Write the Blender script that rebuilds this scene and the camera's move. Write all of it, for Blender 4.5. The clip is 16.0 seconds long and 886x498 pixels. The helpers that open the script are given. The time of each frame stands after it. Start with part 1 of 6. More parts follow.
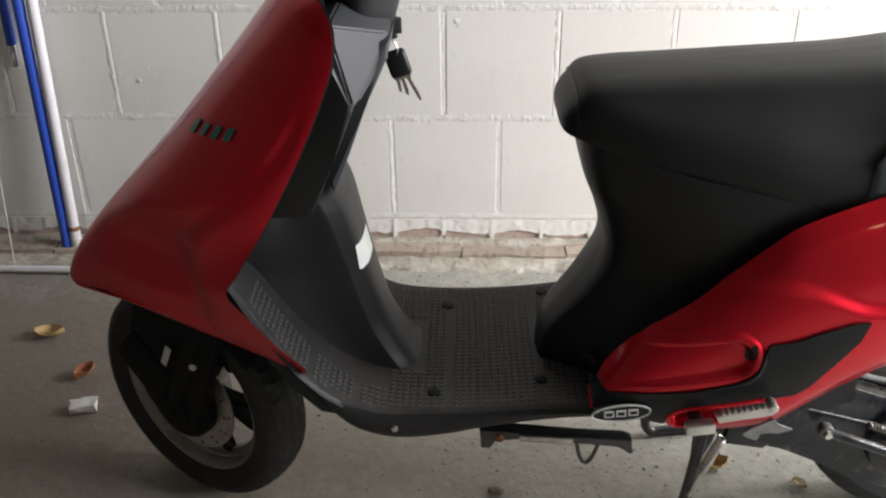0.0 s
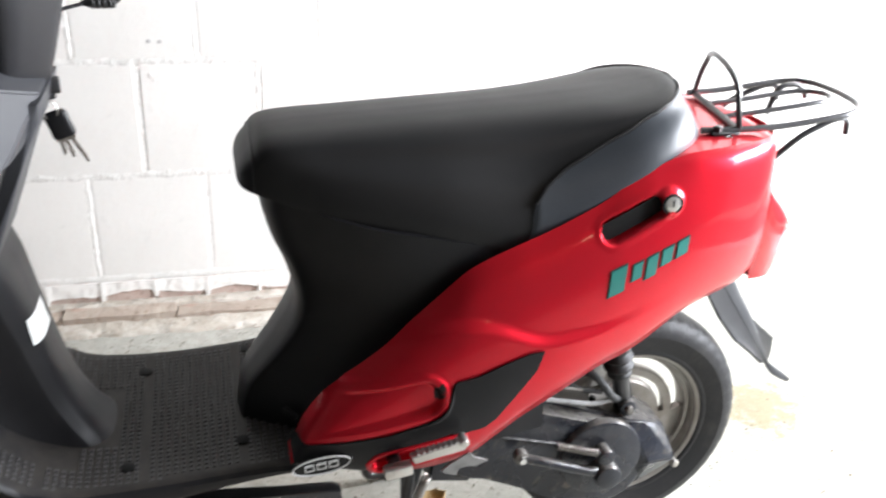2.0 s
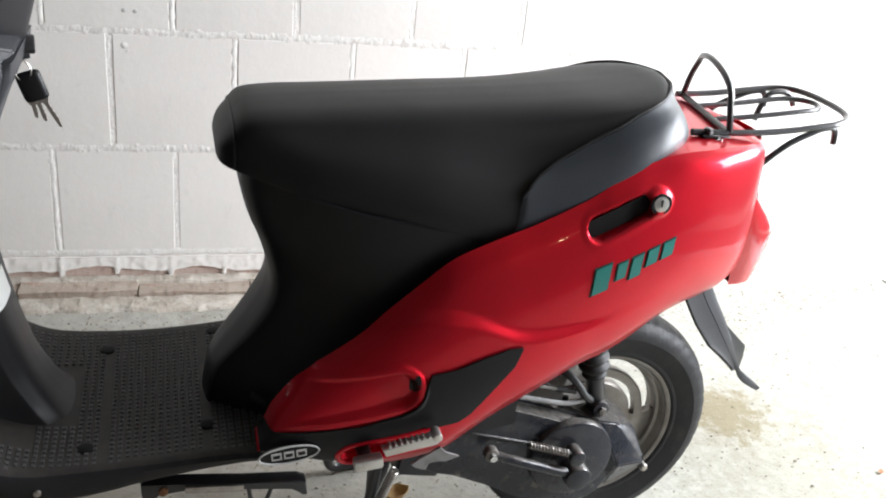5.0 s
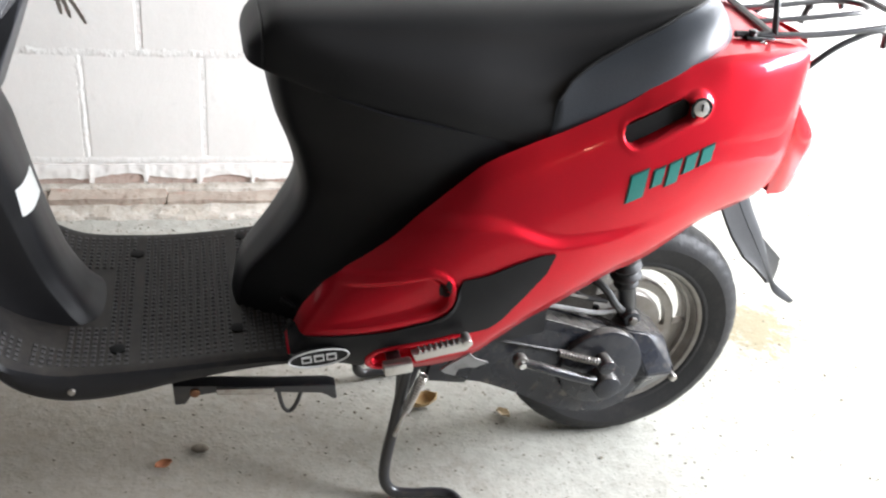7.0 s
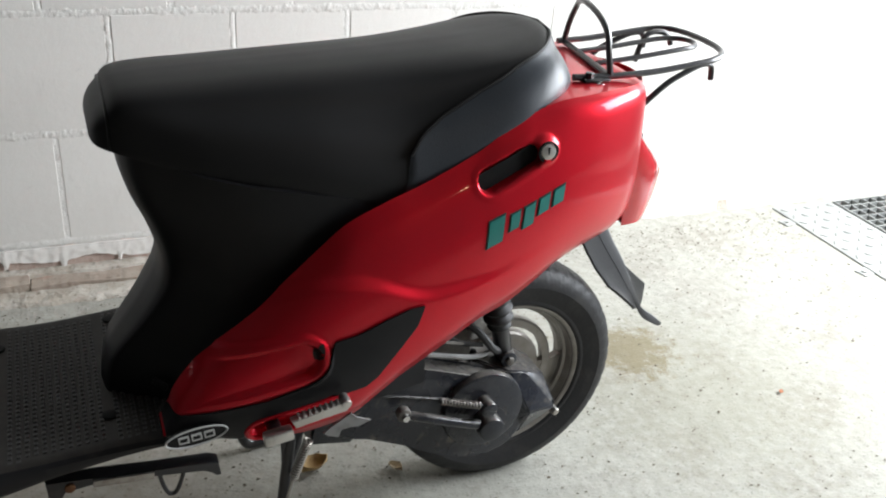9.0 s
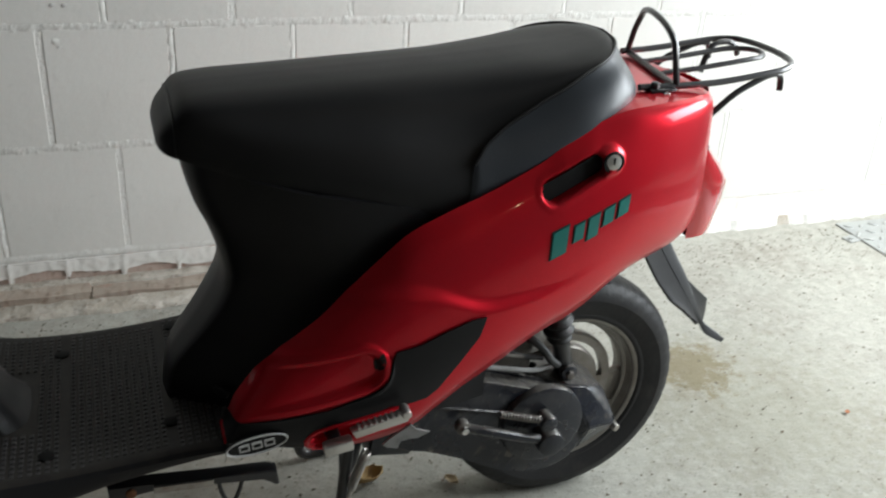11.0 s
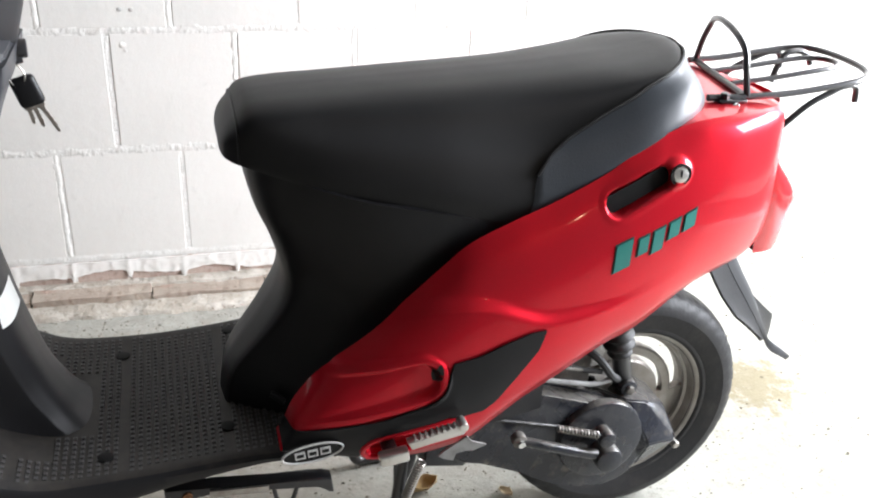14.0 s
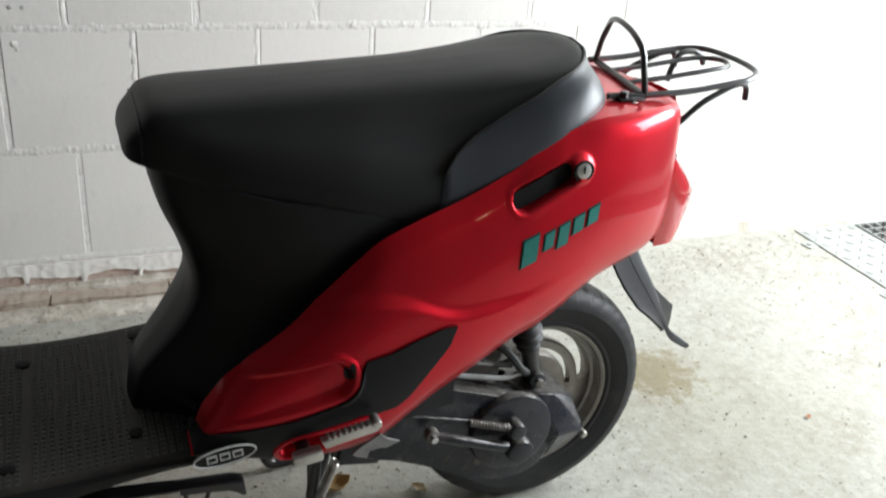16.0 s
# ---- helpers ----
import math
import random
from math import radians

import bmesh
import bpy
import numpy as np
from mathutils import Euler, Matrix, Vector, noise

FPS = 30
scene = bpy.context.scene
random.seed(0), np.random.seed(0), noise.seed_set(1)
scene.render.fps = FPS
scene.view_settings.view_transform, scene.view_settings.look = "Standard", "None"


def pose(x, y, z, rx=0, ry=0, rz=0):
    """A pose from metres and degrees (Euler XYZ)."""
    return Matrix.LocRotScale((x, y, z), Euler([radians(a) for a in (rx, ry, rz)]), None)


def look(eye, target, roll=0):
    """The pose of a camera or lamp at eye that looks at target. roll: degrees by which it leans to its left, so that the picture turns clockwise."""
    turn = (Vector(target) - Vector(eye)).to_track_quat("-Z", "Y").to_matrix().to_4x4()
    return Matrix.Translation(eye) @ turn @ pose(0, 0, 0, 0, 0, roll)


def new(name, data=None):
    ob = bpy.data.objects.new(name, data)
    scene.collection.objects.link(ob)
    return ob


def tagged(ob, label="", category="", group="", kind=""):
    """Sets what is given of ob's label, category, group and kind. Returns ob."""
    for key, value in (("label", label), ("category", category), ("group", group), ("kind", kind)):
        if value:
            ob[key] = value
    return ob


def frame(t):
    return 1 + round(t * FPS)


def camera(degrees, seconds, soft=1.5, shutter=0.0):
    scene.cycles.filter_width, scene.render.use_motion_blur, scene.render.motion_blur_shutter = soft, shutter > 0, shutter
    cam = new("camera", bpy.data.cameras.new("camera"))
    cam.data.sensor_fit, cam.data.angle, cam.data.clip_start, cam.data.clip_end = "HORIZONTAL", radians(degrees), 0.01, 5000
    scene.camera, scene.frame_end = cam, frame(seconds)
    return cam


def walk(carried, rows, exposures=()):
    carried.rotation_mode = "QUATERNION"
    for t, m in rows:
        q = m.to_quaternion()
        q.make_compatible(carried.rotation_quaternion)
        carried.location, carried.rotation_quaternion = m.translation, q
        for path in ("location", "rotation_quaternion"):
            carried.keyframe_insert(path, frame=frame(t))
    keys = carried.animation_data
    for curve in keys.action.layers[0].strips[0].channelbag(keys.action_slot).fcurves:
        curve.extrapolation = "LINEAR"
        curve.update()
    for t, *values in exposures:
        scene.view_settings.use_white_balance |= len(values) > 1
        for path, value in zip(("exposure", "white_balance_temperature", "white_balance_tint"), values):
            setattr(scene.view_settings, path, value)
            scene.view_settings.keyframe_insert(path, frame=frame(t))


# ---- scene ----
cam = camera(50.8, 16.0, 2.0, 0.4)
PATH = [
    (0, (-0.028, -2.017, 1.065), (-0.12, -0.253, 0.126), -0.9),
    (0.5, (-0.007, -2.018, 1.062), (-0.053, -0.284, 0.068), -0.4),
    (1, (-0.002, -2.015, 1.058), (0.034, -0.3, 0.03), 1.0),
    (1.5, (0.039, -2.033, 1.08), (0.189, -0.299, 0.095), 0.8),
    (2, (0.06, -2.014, 1.075), (0.488, -0.255, 0.225), 2.2),
    (2.5, (0.057, -1.995, 1.064), (0.578, -0.244, 0.251), 3.3),
    (3, (0.054, -1.991, 1.06), (0.566, -0.239, 0.241), 4.0),
    (3.2, (0.052, -1.988, 1.055), (0.565, -0.241, 0.228), 4.3),
    (5.3, (0.035, -1.983, 1.051), (0.535, -0.251, 0.185), 7.0),
    (5.5, (0.033, -1.975, 1.039), (0.489, -0.245, 0.143), 6.5),
    (6, (0.025, -1.969, 1.038), (0.411, -0.258, 0.078), 5.5),
    (6.5, (0.026, -1.976, 1.036), (0.392, -0.265, 0.066), 5.0),
    (7, (0.036, -1.974, 1.029), (0.492, -0.31, 0.017), 6.4),
    (7.5, (0.036, -1.973, 1.027), (0.561, -0.345, -0.01), 7.5),
    (8, (0.051, -1.986, 1.046), (0.644, -0.342, 0.073), 5.3),
    (8.2, (0.054, -1.987, 1.048), (0.678, -0.345, 0.091), 4.6),
    (10.3, (0.066, -1.973, 1.051), (0.786, -0.307, 0.211), 3.9),
    (10.5, (0.06, -1.97, 1.048), (0.757, -0.291, 0.213), 3.8),
    (11, (0.047, -1.973, 1.039), (0.641, -0.281, 0.153), 3.2),
    (11.5, (0.046, -1.978, 1.041), (0.537, -0.287, 0.093), 1.9),
    (12, (0.054, -1.984, 1.056), (0.492, -0.284, 0.098), -0.3),
    (12.5, (0.05, -1.978, 1.057), (0.461, -0.274, 0.095), -0.9),
    (13, (0.056, -1.965, 1.048), (0.492, -0.249, 0.117), 0.5),
    (13.5, (0.05, -1.957, 1.043), (0.52, -0.242, 0.126), 2.2),
    (14, (0.044, -1.955, 1.04), (0.528, -0.228, 0.155), 2.7),
    (14.5, (0.046, -1.959, 1.045), (0.566, -0.217, 0.211), 2.3),
    (15, (0.041, -1.961, 1.043), (0.701, -0.245, 0.254), 3.8),
    (15.5, (0.039, -1.966, 1.046), (0.709, -0.253, 0.258), 4.2),
    (16, (0.037, -1.963, 1.041), (0.712, -0.295, 0.168), 4.4),
]
EXPOSURE = [(0.0, 0.95, 6750, 13), (0.5, 1.35, 6650, 14), (1.0, 1.65, 6600, 15), (1.5, 1.87, 6450, 15), (2.0, 1.6, 6400, 14), (2.5, 1.3, 6400, 14), (3.0, 0.95, 6400, 14), (3.2, 0.95, 6400, 14), (5.5, 0.95, 6450, 13), (6.0, 1.22, 6400, 14), (6.5, 1.44, 6400, 14), (7.0, 1.52, 6400, 14), (7.5, 1.4, 6400, 14), (8.0, 0.9, 6400, 13), (8.2, 0.85, 6400, 13), (10.3, -0.06, 6450, 7), (11.0, 0.1, 6450, 8), (11.5, 0.5, 6450, 10), (12.0, 0.9, 6400, 12), (12.5, 1.2, 6400, 13), (14.0, 1.38, 6400, 14), (15.0, 0.86, 6400, 13), (16.0, 0.45, 6450, 9)]
walk(cam, [(t, look(eye, target, roll)) for t, eye, target, roll in PATH], EXPOSURE)

# ---- world and light ----
world = bpy.data.worlds.new("sky")
scene.world = world
world.use_nodes = True
wn = world.node_tree.nodes
sky = wn.new("ShaderNodeTexSky")
sky.sky_type = "NISHITA"
sky.sun_disc = False
sky.sun_elevation = radians(48)
sky.sun_rotation = radians(120)
world.node_tree.links.new(sky.outputs[0], wn["Background"].inputs[0])
wn["Background"].inputs[1].default_value = 0.12

sun = new("sun", bpy.data.lights.new("sun", "SUN"))
sun.data.energy, sun.data.angle, sun.data.color = 1.0, radians(12), (1.0, 0.96, 0.9)
sun.matrix_world = look((8, -4.5, 10), (0, 0, 0))

ROOM = dict(x0=-2.3, x1=2.75, y0=-3.7, y1=0.0, z1=2.4)
DOOR = dict(y0=-2.2, y1=-0.12, z1=2.12)
opening = new("daylight_in_opening", bpy.data.lights.new("daylight_in_opening", "AREA"))
opening.data.shape, opening.data.size, opening.data.size_y = "RECTANGLE", 2.0, 1.1
opening.data.energy, opening.data.color = 122, (0.93, 0.975, 1.0)
opening.matrix_world = look((2.72, (DOOR["y0"] + DOOR["y1"]) / 2, 1.40), (0.0, (DOOR["y0"] + DOOR["y1"]) / 2 + 0.1, 0.6))


bulb_light = new("bulb_light", bpy.data.lights.new("bulb_light", "POINT"))
bulb_light.data.energy, bulb_light.data.color, bulb_light.data.shadow_soft_size = 2.0, (1.0, 0.72, 0.42), 0.03
bulb_light.location = (0.80, -3.45, 2.10)


# ---- materials ----
def material(name, colour, rough=0.5, metal=0.0, spots=(), bump=(), coat=0.0, rough_var=0.0, spec=0.5, coat_rough=0.12):
    """A Principled material. spots: (scale, detail, low, high, colour, amount) noise layers mixed over the base; bump: (scale, strength, distance) layers."""
    m = bpy.data.materials.new(name)
    m.use_nodes = True
    nt = m.node_tree
    n, l = nt.nodes, nt.links
    b = n["Principled BSDF"]
    b.inputs["Roughness"].default_value = rough
    b.inputs["Metallic"].default_value = metal
    b.inputs["Specular IOR Level"].default_value = spec
    b.inputs["Coat Weight"].default_value = coat
    b.inputs["Coat Roughness"].default_value = coat_rough
    co = n.new("ShaderNodeTexCoord")
    last = n.new("ShaderNodeRGB")
    last.outputs[0].default_value = (*colour, 1)
    out = last.outputs[0]
    for scale, detail, low, high, col, amount in spots:
        t = n.new("ShaderNodeTexNoise")
        t.inputs["Scale"].default_value, t.inputs["Detail"].default_value = scale, detail
        t.inputs["Roughness"].default_value = 0.62
        l.new(co.outputs["Object"], t.inputs["Vector"])
        r = n.new("ShaderNodeMapRange")
        r.inputs["From Min"].default_value, r.inputs["From Max"].default_value, r.inputs["To Max"].default_value = low, high, amount
        l.new(t.outputs["Fac"], r.inputs["Value"])
        x = n.new("ShaderNodeMix")
        x.data_type = "RGBA"
        l.new(r.outputs[0], x.inputs["Factor"])
        l.new(out, x.inputs["A"])
        x.inputs["B"].default_value = (*col, 1)
        out = x.outputs["Result"]
    l.new(out, b.inputs["Base Color"])
    if rough_var:
        t = n.new("ShaderNodeTexNoise")
        t.inputs["Scale"].default_value, t.inputs["Detail"].default_value = 14, 5
        l.new(co.outputs["Object"], t.inputs["Vector"])
        r = n.new("ShaderNodeMapRange")
        r.inputs["To Min"].default_value, r.inputs["To Max"].default_value = rough - rough_var, rough + rough_var
        l.new(t.outputs["Fac"], r.inputs["Value"])
        l.new(r.outputs[0], b.inputs["Roughness"])
    normal = None
    for scale, strength, dist in bump:
        t = n.new("ShaderNodeTexNoise")
        t.inputs["Scale"].default_value, t.inputs["Detail"].default_value = scale, 4
        l.new(co.outputs["Object"], t.inputs["Vector"])
        u = n.new("ShaderNodeBump")
        u.inputs["Strength"].default_value, u.inputs["Distance"].default_value = strength, dist
        l.new(t.outputs["Fac"], u.inputs["Height"])
        if normal:
            l.new(normal, u.inputs["Normal"])
        normal = u.outputs[0]
    if normal:
        l.new(normal, b.inputs["Normal"])
    return m


def vary(m, amount):
    """Lightness that differs a little from piece to piece."""
    nt = m.node_tree
    b = nt.nodes["Principled BSDF"]
    link = b.inputs["Base Color"].links[0]
    src = link.from_socket
    info = nt.nodes.new("ShaderNodeObjectInfo")
    r = nt.nodes.new("ShaderNodeMapRange")
    r.inputs["To Min"].default_value, r.inputs["To Max"].default_value = 1 - amount, 1 + amount
    nt.links.new(info.outputs["Random"], r.inputs["Value"])
    h = nt.nodes.new("ShaderNodeHueSaturation")
    nt.links.new(r.outputs[0], h.inputs["Value"])
    nt.links.new(src, h.inputs["Color"])
    nt.links.new(h.outputs[0], b.inputs["Base Color"])
    return m


wall_paint = vary(material("white_wall_paint", (0.73, 0.71, 0.672), 0.62,
                           spots=[(2.3, 5, 0.45, 0.75, (0.60, 0.585, 0.55), 0.6), (26, 4, 0.62, 0.8, (0.5, 0.48, 0.45), 0.35), (90, 2, 0.72, 0.8, (0.33, 0.31, 0.28), 0.4)],
                           bump=[(55, 0.10, 0.004), (240, 0.16, 0.0012)]), 0.02)
mortar_paint = material("painted_mortar", (0.70, 0.685, 0.65), 0.75,
                        spots=[(30, 5, 0.5, 0.75, (0.52, 0.5, 0.46), 0.7), (140, 3, 0.63, 0.75, (0.25, 0.23, 0.2), 0.5)],
                        bump=[(60, 0.35, 0.005), (260, 0.35, 0.002)])
brick_bare = vary(material("bare_plinth_brick", (0.36, 0.29, 0.235), 0.9,
                           spots=[(18, 6, 0.4, 0.65, (0.42, 0.36, 0.295), 0.9), (60, 4, 0.55, 0.7, (0.2, 0.13, 0.09), 0.6), (9, 3, 0.58, 0.7, (0.4, 0.2, 0.15), 0.6)],
                           bump=[(45, 0.7, 0.006), (200, 0.5, 0.002)]), 0.18)
brick_pink = vary(material("pale_pink_plinth_brick", (0.49, 0.37, 0.315), 0.9,
                           spots=[(14, 6, 0.42, 0.68, (0.52, 0.45, 0.39), 0.8), (60, 4, 0.55, 0.7, (0.30, 0.20, 0.15), 0.6), (9, 3, 0.55, 0.66, (0.47, 0.26, 0.21), 0.6)],
                           bump=[(45, 0.5, 0.005), (200, 0.5, 0.002)]), 0.12)
rubble_mortar = material("crumbling_mortar", (0.36, 0.32, 0.265), 0.95,
                         spots=[(22, 6, 0.42, 0.66, (0.50, 0.465, 0.41), 0.9), (80, 4, 0.58, 0.72, (0.16, 0.12, 0.09), 0.7)],
                         bump=[(35, 0.8, 0.008), (170, 0.7, 0.003)])
hole_filler = material("grey_hole_filler", (0.46, 0.45, 0.43), 0.85, spots=[(80, 4, 0.5, 0.7, (0.2, 0.19, 0.18), 0.6)])
# unseen walls and ceiling are kept dark to cut the bounced light
plaster = material("unseen_dark_plaster", (0.085, 0.082, 0.077), 0.8, spots=[(3, 5, 0.4, 0.7, (0.06, 0.056, 0.052), 0.7)], bump=[(60, 0.3, 0.003)])
ceiling_paint = material("unseen_dark_ceiling", (0.11, 0.108, 0.102), 0.85, spots=[(2, 5, 0.4, 0.7, (0.08, 0.078, 0.075), 0.7)], bump=[(40, 0.3, 0.003)])
red = material("metallic_red_paint", (0.54, 0.010, 0.022), 0.38, 0.72, spots=[(900, 1, 0.55, 0.7, (0.68, 0.013, 0.026), 0.5), (5, 4, 0.55, 0.8, (0.45, 0.006, 0.013), 0.5)], bump=[(6, 0.06, 0.005)], coat=0.44, spec=0.08, coat_rough=0.04)
black_plastic = material("black_satin_plastic", (0.0070, 0.0070, 0.0080), 0.46, spots=[(9, 5, 0.5, 0.75, (0.015, 0.0145, 0.0148), 0.5)], bump=[(700, 0.15, 0.0006)], rough_var=0.06, spec=0.26)
gloss_black = material("black_box_plastic", (0.006, 0.006, 0.006), 0.4, spots=[(12, 4, 0.55, 0.8, (0.012, 0.012, 0.012), 0.5)], bump=[(500, 0.1, 0.0005)], spec=0.28)
grey_plastic = material("dark_grey_plastic", (0.011, 0.011, 0.0128), 0.46, spots=[(7, 5, 0.45, 0.75, (0.018, 0.0175, 0.018), 0.6)], bump=[(600, 0.2, 0.0007)], rough_var=0.06, spec=0.24)
column_plastic = material("charcoal_column_plastic", (0.0090, 0.0090, 0.0105), 0.45, spots=[(7, 5, 0.45, 0.75, (0.014, 0.0138, 0.0145), 0.6)], bump=[(600, 0.2, 0.0007)], rough_var=0.06, spec=0.24)
board_plastic = material("trodden_footboard_plastic", (0.010, 0.010, 0.0115), 0.50, spots=[(9, 5, 0.45, 0.75, (0.017, 0.016, 0.0165), 0.6)], bump=[(600, 0.2, 0.0007)], rough_var=0.06, spec=0.24)
# paler than the wings' plastic, for daylight reflecting off the spine
flap_plastic = material("daylit_flap_plastic", (0.020, 0.021, 0.024), 0.40, spots=[(20, 5, 0.45, 0.75, (0.04, 0.04, 0.042), 0.6)], bump=[(300, 0.2, 0.0007)])
lens_amber = material("amber_lamp_lens", (0.75, 0.24, 0.05), 0.12, spots=[(20, 3, 0.5, 0.8, (0.8, 0.32, 0.08), 0.5)], coat=1.0)
# paler than the board: grazing light on the bar tops is in the colour
highlit_grip = material("highlit_grip_plastic", (0.037, 0.036, 0.037), 0.40, spots=[(60, 4, 0.45, 0.7, (0.066, 0.062, 0.059), 0.7), (11, 4, 0.5, 0.7, (0.022, 0.022, 0.024), 0.7)], spec=0.4)
pale_plastic = material("grey_plastic_trim", (0.026, 0.027, 0.031), 0.46, spots=[(8, 4, 0.5, 0.75, (0.036, 0.037, 0.040), 0.5)], bump=[(600, 0.15, 0.0006)], spec=0.32)
vinyl = material("black_seat_vinyl", (0.0058, 0.0057, 0.0060), 0.48, spots=[(6, 5, 0.5, 0.8, (0.012, 0.011, 0.0105), 0.6)], bump=[(900, 0.15, 0.0005), (9, 0.10, 0.008)], rough_var=0.05, spec=0.31)
band_vinyl = material("blue_grey_seat_vinyl", (0.032, 0.037, 0.044), 0.42, spots=[(6, 5, 0.5, 0.8, (0.042, 0.046, 0.052), 0.6)], bump=[(420, 0.3, 0.001)], spec=0.4)
tyre_rubber = material("tyre_rubber", (0.014, 0.0138, 0.0148), 0.55, spots=[(30, 5, 0.52, 0.74, (0.045, 0.041, 0.037), 0.5), (7, 4, 0.55, 0.8, (0.026, 0.025, 0.026), 0.5)], bump=[(160, 0.4, 0.0012)], spec=0.3)
# black taken darker for shade inside the front wheel; plugs and bolts share it
shade_black = material("shade_black_metal", (0.004, 0.004, 0.0042), 0.6, spots=[(40, 5, 0.55, 0.75, (0.012, 0.011, 0.010), 0.5)], bump=[(200, 0.2, 0.001)], spec=0.14)
rubber = material("black_rubber", (0.015, 0.015, 0.015), 0.6, bump=[(300, 0.2, 0.001)])
rim_silver = material("dull_silver_rim_paint", (0.29, 0.272, 0.25), 0.42, 0.55, spots=[(22, 6, 0.42, 0.7, (0.17, 0.145, 0.12), 0.7), (120, 3, 0.62, 0.75, (0.1, 0.08, 0.06), 0.5)], bump=[(200, 0.2, 0.001)])
engine_black = material("oily_black_engine_cover", (0.017, 0.019, 0.026), 0.27, 0.2, spots=[(12, 6, 0.50, 0.74, (0.080, 0.077, 0.075), 0.55), (60, 4, 0.58, 0.72, (0.12, 0.105, 0.085), 0.45), (34, 6, 0.62, 0.68, (0.18, 0.16, 0.13), 0.5)], bump=[(30, 0.12, 0.003), (240, 0.3, 0.001)], rough_var=0.15, spec=0.42, coat=0.22)
# darker copy of the rim paint, for the front wheel only
rim_dark = material("dark_rim_paint", (0.23, 0.212, 0.19), 0.45, 0.5, spots=[(22, 6, 0.42, 0.7, (0.13, 0.112, 0.094), 0.7), (120, 3, 0.62, 0.75, (0.06, 0.05, 0.04), 0.5)], bump=[(200, 0.2, 0.001)])
torn_film = material("grubby_torn_plastic", (0.20, 0.20, 0.195), 0.5, spots=[(60, 4, 0.45, 0.7, (0.09, 0.088, 0.085), 0.7)], bump=[(60, 0.4, 0.002)])
engine_alu = material("dusty_cast_aluminium", (0.17, 0.16, 0.145), 0.55, 0.5, spots=[(25, 6, 0.4, 0.7, (0.06, 0.052, 0.042), 0.85), (90, 4, 0.6, 0.7, (0.34, 0.32, 0.28), 0.6)], bump=[(150, 0.5, 0.002)])
steel = material("worn_steel", (0.42, 0.40, 0.37), 0.36, 0.85, spots=[(45, 5, 0.5, 0.72, (0.2, 0.15, 0.11), 0.7)], bump=[(200, 0.3, 0.001)])
bright_alu = material("polished_aluminium", (0.62, 0.60, 0.57), 0.32, 0.9, spots=[(50, 4, 0.55, 0.75, (0.35, 0.32, 0.28), 0.6)])
key_metal = material("dull_key_brass", (0.33, 0.30, 0.27), 0.4, 0.8, spots=[(60, 4, 0.5, 0.75, (0.15, 0.12, 0.1), 0.6)])
chrome = material("chrome", (0.7, 0.7, 0.7), 0.14, 1.0, spots=[(60, 4, 0.6, 0.75, (0.35, 0.3, 0.25), 0.5)])
black_metal = material("black_painted_metal", (0.014, 0.014, 0.016), 0.35, 0.0, spots=[(30, 5, 0.55, 0.75, (0.06, 0.045, 0.035), 0.6)], coat=0.3)
rusty = material("rusty_bolt_steel", (0.19, 0.085, 0.04), 0.8, 0.3, spots=[(80, 5, 0.45, 0.7, (0.32, 0.17, 0.08), 0.8)], bump=[(150, 0.5, 0.001)])
teal = material("teal_decal", (0.008, 0.135, 0.115), 0.35, spots=[(40, 4, 0.5, 0.8, (0.012, 0.19, 0.16), 0.5)], coat=0.35)
decal_dark = material("dark_green_decal_edge", (0.012, 0.05, 0.045), 0.4)
white_mark = material("white_print", (0.50, 0.50, 0.49), 0.5, spots=[(60, 4, 0.5, 0.75, (0.30, 0.29, 0.27), 0.7)])
sticker = material("silvery_white_sticker", (0.74, 0.76, 0.75), 0.35, spots=[(30, 4, 0.5, 0.8, (0.62, 0.66, 0.63), 0.6)])
lens_red = material("red_lamp_lens", (0.42, 0.01, 0.015), 0.12, spots=[(20, 3, 0.5, 0.8, (0.55, 0.03, 0.03), 0.5)], coat=1.0)
blue_paint = material("blue_pole_paint", (0.02, 0.07, 0.42), 0.4, spots=[(40, 4, 0.55, 0.8, (0.06, 0.12, 0.45), 0.6)])
white_enamel = material("white_enamel", (0.66, 0.63, 0.66), 0.4, spots=[(30, 4, 0.55, 0.8, (0.5, 0.46, 0.44), 0.6)])
wire_grey = material("galvanised_wire", (0.55, 0.54, 0.5), 0.45, 0.4, spots=[(60, 4, 0.5, 0.8, (0.38, 0.34, 0.3), 0.6)])
zinc = material("galvanised_chequer_plate", (0.34, 0.35, 0.335), 0.5, 0.4, spots=[(9, 5, 0.45, 0.7, (0.24, 0.25, 0.25), 0.7), (70, 4, 0.55, 0.75, (0.42, 0.43, 0.43), 0.5)], bump=[(90, 0.2, 0.001)])
dark_pit = material("drain_pit", (0.03, 0.032, 0.036), 0.8, spots=[(9, 4, 0.5, 0.8, (0.06, 0.06, 0.055), 0.6)])
leaf_yellow = material("dry_yellow_leaf", (0.48, 0.33, 0.15), 0.7, spots=[(60, 4, 0.5, 0.75, (0.28, 0.12, 0.03), 0.7)])
leaf_straw = material("pale_straw_leaf", (0.56, 0.46, 0.31), 0.75, spots=[(60, 4, 0.5, 0.75, (0.38, 0.27, 0.15), 0.6)])
leaf_brown = material("dry_brown_leaf", (0.33, 0.12, 0.05), 0.75, spots=[(60, 4, 0.5, 0.75, (0.45, 0.26, 0.1), 0.7)])
paper = material("crumpled_paper", (0.66, 0.64, 0.6), 0.8, spots=[(60, 4, 0.5, 0.75, (0.5, 0.47, 0.42), 0.6)])
